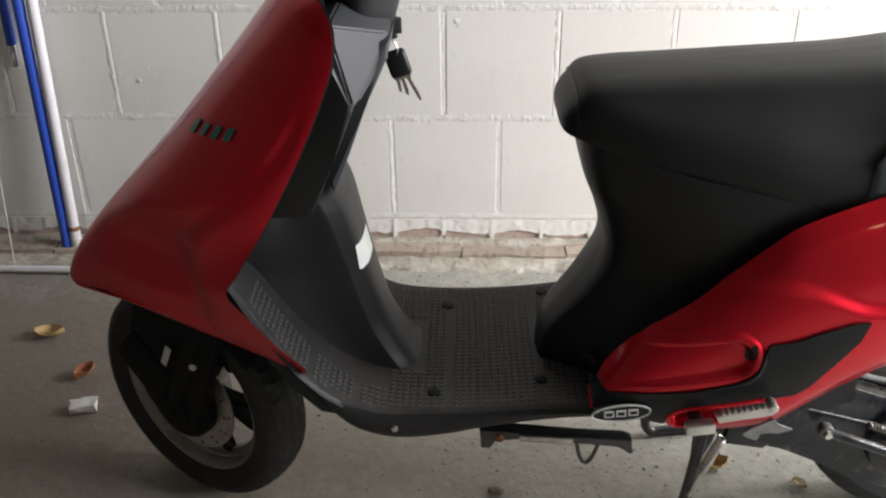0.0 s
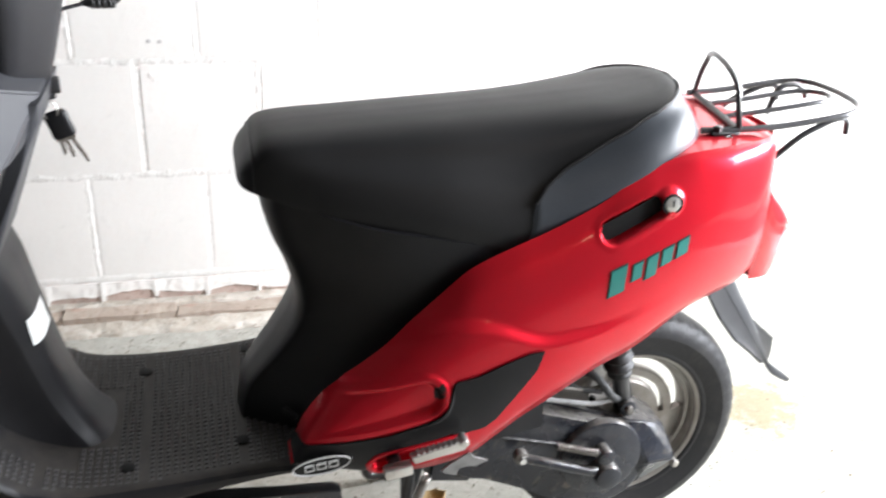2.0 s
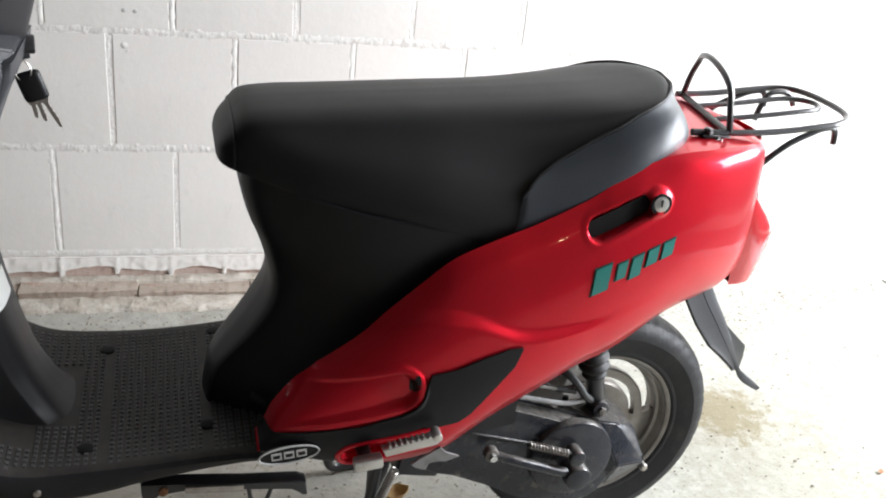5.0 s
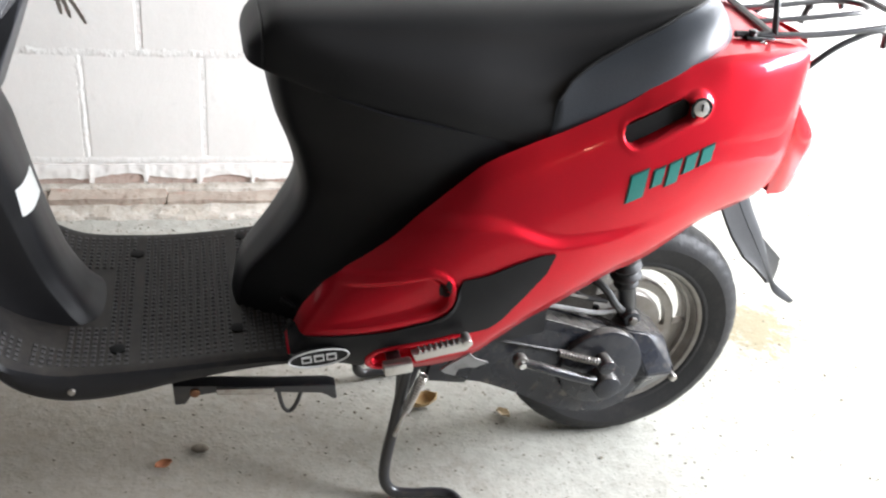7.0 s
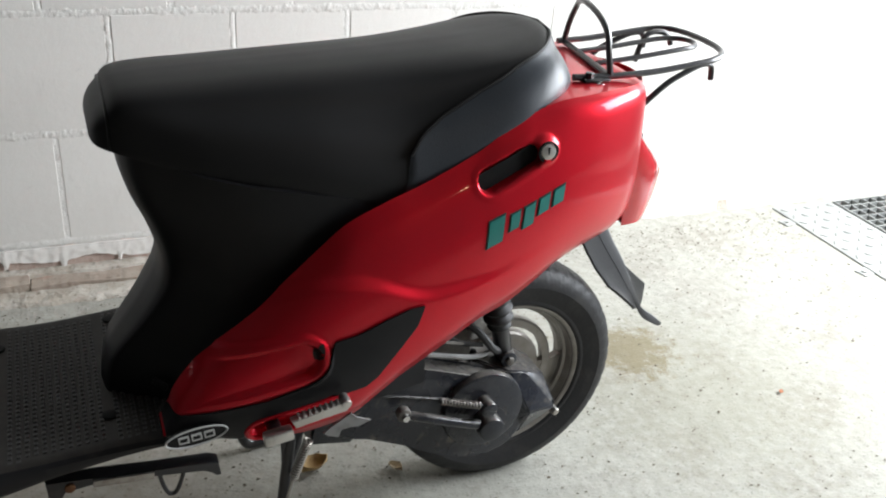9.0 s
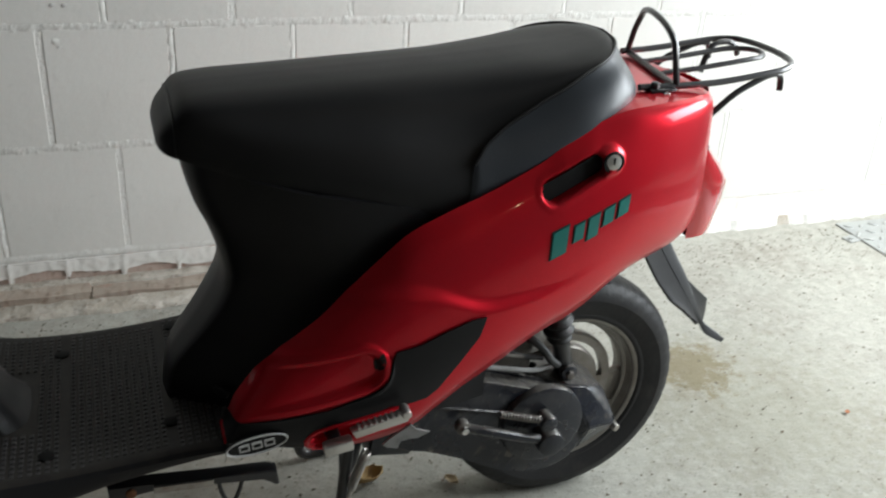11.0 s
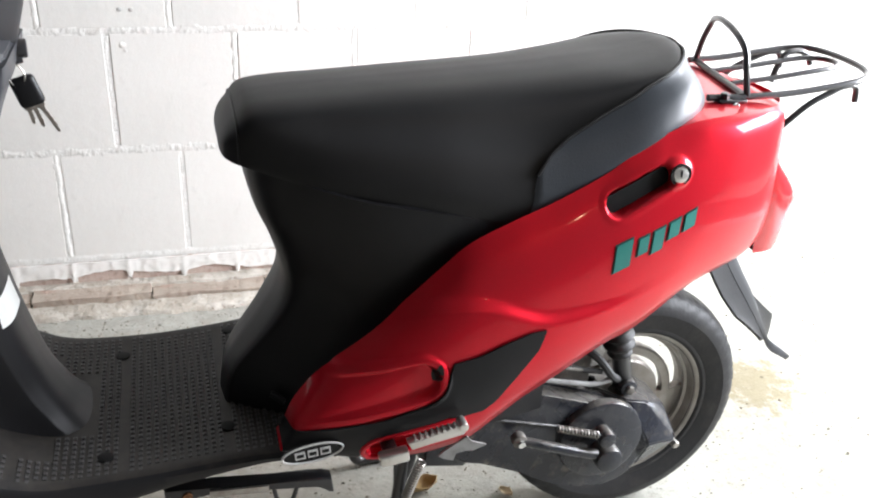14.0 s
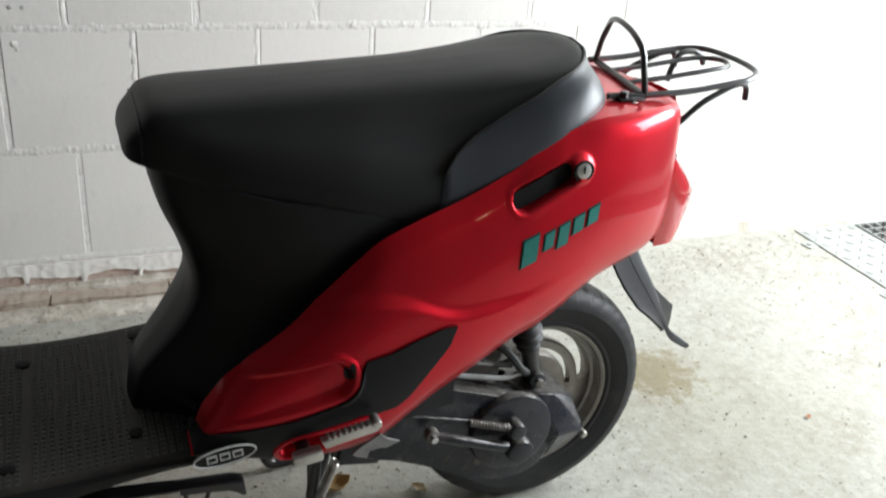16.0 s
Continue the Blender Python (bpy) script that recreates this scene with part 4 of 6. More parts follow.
def relief(x, z, w):
    """The scoop along the beak below its shoulder line, ahead of the crease that bounds the flat leg shield."""
    below, ahead = lerp(x, SHOULDER) - z, lerp(z, CREASE) - x
    scoop = step(-0.010, 0.030, below) * step(-0.014, 0.026, ahead) * step(0.448, 0.492, z) * (1 - step(0.06, 0.19, ahead))
    low = step(-0.010, 0.018, ahead) * (1 - step(0.02, 0.10, ahead)) * step(0.40, 0.43, z) * (1 - step(0.50, 0.56, z))
    return (0.019 * scoop + 0.006 * low) * step(0.0, 0.06, w)


def fairing(s):
    rows = []
    for e, f in zip(edge, nose):
        row = []
        for j in range(49):
            q = math.pi / 2 * j / 48
            u, v = math.sin(q) ** 1.15, math.cos(q) ** 0.9 if j < 48 else 0.0
            x = e.x + (f.x - e.x) * u
            z = e.y + (f.y - e.y) * u
            k = 0.9 * (1 - step(0.47, 0.60, e.y))
            w = f.z + (e.z - f.z) * (v * (1 - k) + (1 - u) * k)
            w -= relief(x, z, w)
            row.append(V(x, s * w, z))
        rows.append(row)
    return rows


left, right = fairing(-1), fairing(1)
bm = loft(left, False, False)
part("front_fairing", bm, red, scooter, "metallic red leg shield with a long beak", sharp=60)
bm = loft(right, False, False)
part("front_fairing", bm, red, scooter, sharp=60)
# underside of the beak
under = [(l[-1], r[-1]) for l, r in zip(left, right)][52:-4]
part("beak_underside", loft([[a.lerp(b, j / 6) + V(0, 0, 0.004 * math.sin(math.pi * j / 6)) for j in range(7)] for a, b in under], False, False), black_plastic, scooter)


def fairing_point(z, u):
    """The left side of the leg shield at height z, the share u of the way from its rear edge to the nose."""
    for a, b, c, d in zip(edge, edge[1:], nose, nose[1:]):
        za, zb = a.y + (c.y - a.y) * u, b.y + (d.y - b.y) * u
        if zb <= z <= za:
            t = (za - z) / max(1e-6, za - zb)
            e, f = a.lerp(b, t), c.lerp(d, t)
            x, w = e.x + (f.x - e.x) * u, f.z + (e.z - f.z) * math.cos(math.asin(u ** (1 / 1.15))) ** 0.9
            return V(x, relief(x, z, w) - w, z)


bm = bmesh.new()
for x0, x1, lo, hi in ((0.0, 0.008, -0.012, 0.004), (0.017, 0.025, -0.009, 0.006), (0.034, 0.043, -0.007, 0.008), (0.052, 0.061, -0.005, 0.010)):
    rows = []
    for i in range(6):
        row = []
        for j in range(6):
            h = lo + (hi - lo) * j / 5
            p = fairing_point(0.682 + h, 0.84 - (x0 + (x1 - x0) * i / 5) * 5.6)
            row.append(p + V(-0.0010, -0.0022, 0.0006))
        rows.append(row)
    loft(rows, False, False, bm)
part("decal", shell(bm, 0.001), teal, scooter, "teal decal bars on the leg shield")

# inner leg shield: sheet behind the red edge, column, storage box
rows = []
for e in [e for e in edge[2:] if e.y > 0.497]:
    row = []
    for j in range(21):
        y = -(e.z - 0.006) + 2 * (e.z - 0.006) * j / 20
        row.append(V(e.x + 0.004 - 0.03 * (1 - (y / e.z) ** 2), y, e.y))
    rows.append(row)
part("inner_shield", shell(loft(rows, False, False), 0.004), black_plastic, scooter, "dark grey inner leg shield")

COLUMN = fine([(0.280, -0.112), (0.297, -0.132), (0.325, -0.150), (0.356, -0.165), (0.40, -0.178), (0.449, -0.190), (0.493, -0.200), (0.54, -0.211), (0.575, -0.222), (0.62, -0.206), (0.66, -0.190)], 5)
rings = []
for i in range(33):
    z = 0.280 + 0.36 * i / 32
    xr = lerp(z, COLUMN)
    w = lerp(z, [(0.28, 0.066), (0.31, 0.060), (0.36, 0.058), (0.45, 0.064), (0.55, 0.085), (0.64, 0.10)])
    xfr = lerp(z, [(0.28, -0.25), (0.35, -0.30), (0.47, -0.36), (0.64, -0.27)])
    half = [(xr, 0), (xr - 0.002, w * 0.5), (xr - 0.009, w * 0.80), (xr - 0.021, w * 0.98), (xr - 0.0245, w * 1.02), (xr - 0.030, w * 1.05), (xr - 0.08, w + 0.014), (xfr, w + 0.045)]
    line = smooth_line([(x, -y, z) for x, y in half], 4)
    rings.append(line + [V(p.x, -p.y, z) for p in reversed(line[1:])])
part("steering_column_cover", loft(rings), column_plastic, scooter, "dark grey column cover rising from the footboard")
rows = []
for i in range(7):
    z = 0.446 + 0.036 * i / 6
    row = []
    k = (z - 0.280) / 0.36 * 32
    ring = [a.lerp(b, k % 1) for a, b in zip(rings[int(k)], rings[int(k) + 1])]
    n = len(ring) // 2
    skin = [ring[-2], ring[-1]] + ring[:n]
    run = [0.0]
    for a, b in zip(skin, skin[1:]):
        run.append(run[-1] + (b - a).length)
    for j in range(15):
        s = 0.004 + 0.070 * j / 14
        p = V(*(float(np.interp(s, run, [q[c] for q in skin])) for c in range(3)))
        row.append(p + V(0.0009, -0.0009 * min(1, j / 6), 0))
    rows.append(row)
part("sticker", loft(rows, False, False), sticker, scooter, "blank silvery white sticker on the column")

box_side = [(-0.330, 0.5745), (-0.2445, 0.579), (-0.2378, 0.585), (-0.2107, 0.646), (-0.1845, 0.709), (-0.187, 0.7185), (-0.2035, 0.772), (-0.245, 0.769)]
part("storage_box", prism(box_side, -0.168, 0.168, 0.005), gloss_black, scooter, "black storage box behind the leg shield")
bm = bmesh.new()
for x, y, z in ((-0.205, 0.165, 0.808), (-0.203, 0.165, 0.774), (-0.1815, 0.165, 0.7125), (-0.165, 0.10, 0.728), (-0.1475, 0.06, 0.772), (-0.165, 0.05, 0.72), (-0.24, 0.16, 0.80), (-0.24, 0.16, 0.72), (-0.21, 0.06, 0.80)):
    bm.verts.new((x, y, z))
    bm.verts.new((x, -y, z))
bmesh.ops.convex_hull(bm, input=bm.verts)
bmesh.ops.dissolve_limit(bm, angle_limit=0.03, verts=bm.verts, edges=bm.edges)
bmesh.ops.bevel(bm, geom=list(bm.edges), offset=0.0025, segments=2, affect="EDGES")
part("column_trim", bm, pale_plastic, scooter, "faceted grey plastic trim round the ignition", sharp=20)
rear = [(-0.222, 0.572), (-0.176, 0.690), (-0.150, 0.745), (-0.146, 0.768), (-0.19, 0.768), (-0.24, 0.60)]
part("column_back", prism(rear, -0.088, 0.088, 0.008), pale_plastic, scooter)
cowl = []
for z, a, b in ((0.757, 0.028, 0.043), (0.760, 0.031, 0.046), (0.80, 0.043, 0.053), (0.83, 0.051, 0.058), (0.86, 0.058, 0.064), (0.90, 0.066, 0.078), (0.925, 0.066, 0.084), (0.938, 0.056, 0.072), (0.942, 0.040, 0.055)):
    cowl.append([V(-0.19 + a * math.copysign(abs(math.cos(q)) ** 0.45, math.cos(q)), b * math.copysign(abs(math.sin(q)) ** 0.45, math.sin(q)), z) for q in [2 * math.pi * i / 36 for i in range(36)]])
STEER = Matrix.Translation((-0.19, 0, 0.82)) @ pose(0, 0, 0, 0, 0, -28) @ Matrix.Translation((0.19, 0, -0.82))


def turned(bm):
    bmesh.ops.transform(bm, matrix=STEER, verts=bm.verts)
    return bm


handlebar = part("handlebar_cowl", turned(loft(cowl)), grey_plastic, scooter, "black handlebar cowling turned to one side")
for s in (-1, 1):
    bar = smooth_line([(-0.19, s * 0.085, 0.86), (-0.185, s * 0.15, 0.915), (-0.165, s * 0.21, 0.935), (-0.145, s * 0.30, 0.938)], 4)
    part("bar_tube", turned(tube(bar, 0.011, 10)), black_metal, handlebar)
    part("grip", turned(tube([bar[-5], bar[-3], bar[-1]], 0.016, 14)), rubber, handlebar, "black rubber grip")
    part("brake_lever", turned(tube(smooth_line([(-0.205, s * 0.15, 0.905), (-0.235, s * 0.20, 0.92), (-0.225, s * 0.285, 0.92)], 5), 0.005, 8)), black_metal, handlebar)
boot = [(-0.120 + 0.045 * i / 30, 0.0036 + 0.0038 * step(0, 12, i) + (0.0012 if i % 5 in (0, 1) and i > 8 else 0)) for i in range(30)] + [(-0.0755, 0.0050), (-0.0745, 0.0034)]
part("cable_boot", tube([(x, 0.19, 0.825 + 0.01 * (x + 0.12)) for x, r in boot], 0.006, 14, radii=[r for x, r in boot]), rubber, handlebar, "ribbed black rubber cable boot", sharp=25)
part("cable", tube(smooth_line([(-0.165, 0.17, 0.812), (-0.14, 0.18, 0.820), (-0.112, 0.19, 0.825)], 4), 0.0028, 6), black_metal, handlebar)
part("cable_end", tube(smooth_line([(-0.078, 0.19, 0.8255), (-0.071, 0.19, 0.829), (-0.068, 0.19, 0.842), (-0.067, 0.19, 0.87)], 4), 0.003, 6), black_metal, handlebar)
part("lever_knob", cyl(0.006, (-0.052, 0.20, 0.842), (-0.045, 0.205, 0.845), 12, bevel=0.002), rubber, handlebar)

# ignition key with its ring hanging from the switch
part("ignition_switch", cyl(0.011, (-0.160, 0.030, 0.757), (-0.138, 0.032, 0.757), 16, bevel=0.002), black_metal, scooter)

# ---- wheels ----
def tyre_mesh(bead, knob):
    """Sidewall with two moulded rings, and a crown of slanted tread blocks."""
    half = [(0.122, 0.030), (0.131, 0.0352), (0.1335, 0.0372), (0.1365, 0.0376), (0.1385, 0.0370), (0.154, 0.0425), (0.163, 0.0436), (0.1655, 0.0444), (0.168, 0.0438), (0.176, 0.0420), (0.1835, 0.0375), (0.1900, 0.0320), (0.1935, 0.0250), (0.1955, 0.0180), (0.1970, 0.0090), (0.1975, 0.0022)]
    prof = [(r, -a) for r, a in half] + [(r, a) for r, a in reversed(half)]
    stretch = (0.1975 - bead) / (0.1975 - 0.122)
    n, pitch = 396, 9
    rings = []
    for j in range(n):
        q = 2 * math.pi * j / n
        ring = []
        for k, (r, a) in enumerate(prof):
            r = bead + (r - 0.122) * stretch
            m = min(k, len(prof) - 1 - k)
            sink = 0.0
            if 10 <= m <= 13:
                sink = knob if (j + 2 * m + (3 if k > 15 else 0)) % pitch in (0, 1) else 0.0
            if m == 14 or (m == 12 and (j // pitch) % 2):
                sink = max(sink, knob * 0.8)
            ring.append(V((r - sink) * math.cos(q), a, (r - sink) * math.sin(q)))
        rings.append(ring)
    rings.append(rings[0])
    return loft(rings, False, False)


RIM_STEPPED = [(0.139, -0.0345), (0.1425, -0.0340), (0.1425, -0.0300), (0.136, -0.0280), (0.131, -0.0260), (0.129, -0.0180), (0.127, 0.0), (0.129, 0.0180), (0.131, 0.0260), (0.136, 0.0280), (0.1425, 0.0300), (0.1425, 0.0340), (0.139, 0.0345),
               (0.134, 0.0310), (0.129, 0.0250), (0.1285, 0.0210), (0.1235, 0.0190), (0.1225, 0.0130), (0.1185, 0.0100), (0.1185, -0.0040), (0.1225, -0.0070), (0.1230, -0.0140), (0.1275, -0.0165), (0.1285, -0.0225), (0.132, -0.0295), (0.1345, -0.0325)]


def wheel(name, label, at, turn, rim_profile, rim_paint, bead=0.122, grow=0.925, knob=0.0020):
    root = new(name)
    root.parent = scooter
    root.matrix_basis = pose(*at, *turn)
    tagged(root, label)
    part("tyre", tyre_mesh(bead, knob), tyre_rubber, root, "worn black tyre with tread blocks", sharp=30)
    rim = part("rim", lathe([(r * grow, a) for r, a in rim_profile], 96, closed=True), rim_paint, root, "dull silver cast rim", sharp=25)
    part("hub", cyl(0.040, (0, -0.028, 0), (0, 0.028, 0), 28, bevel=0.006), rim_paint, rim)
    return root, rim


def ring_plate(r0, r1, a0, a1, n=64):
    return lathe([(r0, a0), (r1 - 0.003, a0), (r1, a0 + 0.003), (r1, a1), (r0, a1)], n, closed=True)


rear_wheel, rear_rim = wheel("rear_wheel", "rear wheel on a dull silver cast rim", (0.645, -0.012, 0.1965), (0, 0, 0), RIM_STEPPED, rim_silver)
part("rim_plate", ring_plate(0.0775, 0.0925, -0.010, 0.004), rim_silver, rear_rim, "cast ring plate inside the rim", sharp=25)
part("hub_plate", ring_plate(0.02, 0.0685, -0.012, 0.006), rim_silver, rear_rim, sharp=25)
arm = prism([(0.050, -0.016), (0.072, -0.012), (0.090, -0.016), (0.100, -0.026), (0.111, -0.034), (0.111, 0.034), (0.100, 0.026), (0.090, 0.016), (0.072, 0.012), (0.050, 0.016)], -0.0095, 0.0035, 0.003)
first = part("spoke", arm, rim_silver, rear_rim)
first.matrix_basis = Matrix.Rotation(radians(-108), 4, "Y")
for k in (1, 2):
    shared("spoke", first.data, rear_rim, Matrix.Rotation(radians(-108 + 120 * k), 4, "Y"))
front_wheel, front_rim = wheel("front_wheel", "front wheel turned away on a darker silver cast rim", (-0.471, 0.034, 0.1876), (0, 8, -31), RIM_STEPPED, rim_dark, 0.136, 1.02, 0.0030)
fork_spoke = bmesh.new()
for k in (-1, 1):
    prism([(0.030, k * 0.010 - 0.006), (0.075, k * 0.011 - 0.0055), (0.108, k * 0.018 - 0.006), (0.121, k * 0.022 - 0.008), (0.121, k * 0.022 + 0.008), (0.108, k * 0.018 + 0.006), (0.075, k * 0.011 + 0.0055), (0.030, k * 0.010 + 0.006)], -0.010, 0.008, 0.003, bm=fork_spoke)
# spokes take the shade-dark black instead of the rim paint
first = part("spoke", fork_spoke, shade_black, front_rim, "paired cast spoke")
for k in range(1, 5):
    shared("spoke", first.data, front_rim, Matrix.Rotation(2 * math.pi * k / 5, 4, "Y"))
front_wheel.matrix_basis = front_wheel.matrix_basis @ Matrix.Scale(0.949, 4)
disc = part("brake_disc", lathe([(0.050, -0.036), (0.098, -0.036), (0.098, -0.0325), (0.050, -0.0325)], 48, closed=True), steel, front_wheel, "drilled steel brake disc")
for k in range(15):
    q = 2 * math.pi * k / 15
    for r in (0.079, 0.089):
        part("disc_hole", cyl(0.0026, (r * math.cos(q + r * 5), -0.0362, r * math.sin(q + r * 5)), (r * math.cos(q + r * 5), -0.0367, r * math.sin(q + r * 5)), 8), gloss_black, front_wheel)
part("hub_cover", cyl(0.066, (0, -0.060, 0), (0, -0.03, 0), 28, bevel=0.008), shade_black, front_wheel)
part("speed_drive", cyl(0.030, (0.004, -0.075, -0.004), (0.004, -0.05, -0.004), 20, bevel=0.005), shade_black, front_wheel)
part("brake_caliper", box((0.110, 0.044, 0.084), (-0.060, -0.054, 0.058), (0, 35, 0), 0.014), shade_black, front_wheel, "black brake caliper")
for s in (-1, 1):
    part("fork_leg", cyl(0.016, (0.0, s * 0.062, 0.0), (0.075, s * 0.062, 0.235), 14, bevel=0.003), shade_black, front_wheel)
    part("axle_nut", cyl(0.011, (0, s * 0.060, 0), (0, s * 0.078, 0), 6), shade_black, front_wheel)
# one plate blacks out the wheel's dark upper half
part("fork_cover", prism([(-0.10, 0.060), (-0.055, -0.012), (-0.01, -0.040), (0.045, -0.030), (0.070, 0.045), (0.085, 0.12), (0.10, 0.20), (0.02, 0.225), (-0.07, 0.205)], -0.070, -0.052, 0.006), shade_black, front_wheel, "black fork cover plate")
part("fork_reflector", box((0.012, 0.003, 0.042), (0.005, -0.081, 0.115), (0, 18, 0), 0.002), white_mark, front_wheel, "pale reflector strip on the fork")
part("axle_bolt", cyl(0.006, (0.062, -0.079, 0.125), (0.064, -0.084, 0.125), 10), steel, front_wheel)
# inner mudguard above the front tyre
rows = []
for i in range(25):
    q = radians(48 + 62 * i / 24)
    rows.append([V(0.222 * math.cos(q), w, 0.222 * math.sin(q) - 0.018 * abs(w / 0.062) ** 3) for w in (-0.062, -0.055, -0.03, 0, 0.03, 0.055, 0.062)])
part("mudguard", shell(loft(rows, False, False), 0.003), black_plastic, front_wheel, "black inner mudguard over the tyre")
bm = prism([(-0.44, 0.42), (-0.36, 0.35), (-0.29, 0.325), (-0.30, 0.40), (-0.375, 0.50), (-0.44, 0.47)], -0.10, 0.10, 0.01)
part("wheel_arch", bm, black_plastic, scooter)
part("board_underside", prism([(-0.335, 0.43), (-0.275, 0.35), (-0.235, 0.308), (-0.225, 0.288), (-0.25, 0.293), (-0.285, 0.335), (-0.32, 0.385)], -0.172, 0.172, 0.006), black_plastic, scooter)
part("lower_frame_cover", prism([(-0.30, 0.36), (-0.255, 0.31), (-0.20, 0.262), (-0.10, 0.246), (-0.02, 0.256), (0.13, 0.278), (0.13, 0.26), (-0.05, 0.235), (-0.2, 0.235), (-0.27, 0.29)], -0.11, 0.11, 0.008), black_plastic, scooter)

# ---- engine and drive ----
drive = [(0.330, 0.300), (0.36, 0.314), (0.41, 0.316), (0.449, 0.3105), (0.486, 0.299), (0.53, 0.2835), (0.577, 0.265), (0.608, 0.246), (0.630, 0.220), (0.632, 0.180), (0.615, 0.148), (0.585, 0.132), (0.54, 0.134), (0.49, 0.150), (0.44, 0.178), (0.38, 0.205), (0.335, 0.222)]
engine = part("drive_case", prism([(p.x, p.y) for p in smooth_line([(a, b, 0) for a, b in drive], 3, True)], -0.138, -0.055, 0.005, seg=3), engine_black, scooter, "oily black drive case cover")
part("case_rim", prism([(p.x, p.y) for p in smooth_line([((a - 0.48) * 1.035 + 0.48, (b - 0.225) * 1.05 + 0.225, 0) for a, b in drive], 3, True)], -0.108, -0.060, 0.006), engine_black, engine)
part("clutch_cover", cyl(0.064, (0.557, -0.132, 0.222), (0.557, -0.150, 0.222), 48, bevel=0.006), engine_black, engine, "round black clutch cover")
for x, z in ((0.455, 0.311), (0.492, 0.302), (0.528, 0.292), (0.560, 0.280)):
    part("case_bolt", cyl(0.0048, (x, -0.088, z - 0.004), (x + 0.001, -0.089, z + 0.010), 8, bevel=0.001), shade_black, engine)
# pale tube stands in for the light caught on the case's top edge
part("edge_highlight", tube(smooth_line([(0.385, -0.1365, 0.3155), (0.41, -0.1368, 0.3150), (0.449, -0.1368, 0.3095), (0.486, -0.1368, 0.2982), (0.53, -0.1368, 0.2827), (0.575, -0.1368, 0.2650)], 4), 0.0011, 6), engine_alu, engine)
part("case_rib", tube(smooth_line([(0.385, -0.1385, 0.281), (0.404, -0.1390, 0.2751), (0.445, -0.1390, 0.264), (0.4917, -0.1385, 0.2504)], 5), 0.0022, 6), engine_black, engine)
gear = [(0.560, 0.280), (0.592, 0.2735), (0.638, 0.2615), (0.678, 0.233), (0.700, 0.180), (0.694, 0.165), (0.650, 0.140), (0.622, 0.128), (0.57, 0.14)]
def faceted_case(outline, ridge, y_back, y_front):
    """An angular casting: flat facets from its outline up to a ridge."""
    bm = bmesh.new()
    for x, z in outline:
        bm.verts.new((x, y_back, z))
        bm.verts.new((x, y_front, z))
    for p in ridge:
        bm.verts.new(p)
    bmesh.ops.convex_hull(bm, input=bm.verts)
    bmesh.ops.dissolve_limit(bm, angle_limit=0.02, verts=bm.verts, edges=bm.edges)
    bmesh.ops.bevel(bm, geom=list(bm.edges), offset=0.0022, segments=2, affect="EDGES")
    return bm


gearbox = part("gear_case", faceted_case(gear, [(0.603, -0.126, 0.268), (0.634, -0.126, 0.261), (0.668, -0.122, 0.232), (0.632, -0.130, 0.226), (0.634, -0.149, 0.201), (0.6867, -0.137, 0.194), (0.684, -0.124, 0.178), (0.626, -0.132, 0.154)], -0.045, -0.100), engine_black, scooter, "angular black gear case", sharp=25)
part("drain_bolt", cyl(0.0062, (0.694, -0.110, 0.172), (0.697, -0.126, 0.171), 6, bevel=0.001), steel, gearbox)
part("drain_bolt", cyl(0.005, (0.612, -0.112, 0.140), (0.612, -0.126, 0.139), 6, bevel=0.001), engine_black, gearbox)
part("crankcase", prism([(0.31, 0.235), (0.40, 0.33), (0.545, 0.352), (0.60, 0.325), (0.59, 0.24), (0.42, 0.18), (0.33, 0.195)], -0.058, 0.10, 0.012), engine_alu, scooter, "dusty aluminium crankcase")
for k in range(7):
    part("case_fin", box((0.15, 0.003, 0.045), (0.475, -0.064 - 0.006 * k, 0.318), (0, 4, 0), 0.001), engine_alu, engine)
part("air_box", prism([(0.44, 0.332), (0.60, 0.348), (0.612, 0.395), (0.46, 0.392)], -0.095, 0.05, 0.012), engine_black, scooter, "black air filter box")
part("breather_hose", tube(smooth_line([(0.525, -0.085, 0.355), (0.555, -0.112, 0.336), (0.575, -0.118, 0.310), (0.590, -0.11, 0.296)], 5), 0.006, 8), rubber, scooter)
part("breather_hose", tube(smooth_line([(0.49, -0.088, 0.345), (0.52, -0.11, 0.325), (0.56, -0.118, 0.318)], 5), 0.004, 8), rubber, scooter)
part("dusty_cable", tube(smooth_line([(0.40, -0.118, 0.334), (0.45, -0.124, 0.326), (0.505, -0.124, 0.312), (0.552, -0.120, 0.300), (0.585, -0.116, 0.306)], 5), 0.0038, 8), torn_film, scooter, "dusty grey cable over the drive case")
part("dusty_cable", tube(smooth_line([(0.42, -0.110, 0.346), (0.48, -0.115, 0.336), (0.535, -0.114, 0.322), (0.575, -0.112, 0.328)], 5), 0.0030, 8), engine_alu, scooter)
part("engine_hanger", prism([(0.31, 0.27), (0.40, 0.30), (0.41, 0.25), (0.36, 0.195), (0.30, 0.205)], -0.132, 0.10, 0.01), engine_black, scooter)

# kick starter
kick = part("kick_starter", tube(smooth_line([(0.428, -0.160, 0.253), (0.46, -0.166, 0.244), (0.515, -0.168, 0.224), (0.552, -0.168, 0.212)], 4), 0.0072, 10), engine_black, scooter, "kick starter lever with folded pedal and spring")
part("kick_pivot", cyl(0.0105, (0.426, -0.152, 0.254), (0.426, -0.166, 0.254), 14, bevel=0.002), engine_alu, kick)
part("kick_bolt", cyl(0.0056, (0.426, -0.165, 0.254), (0.4265, -0.172, 0.2535), 6), chrome, kick)
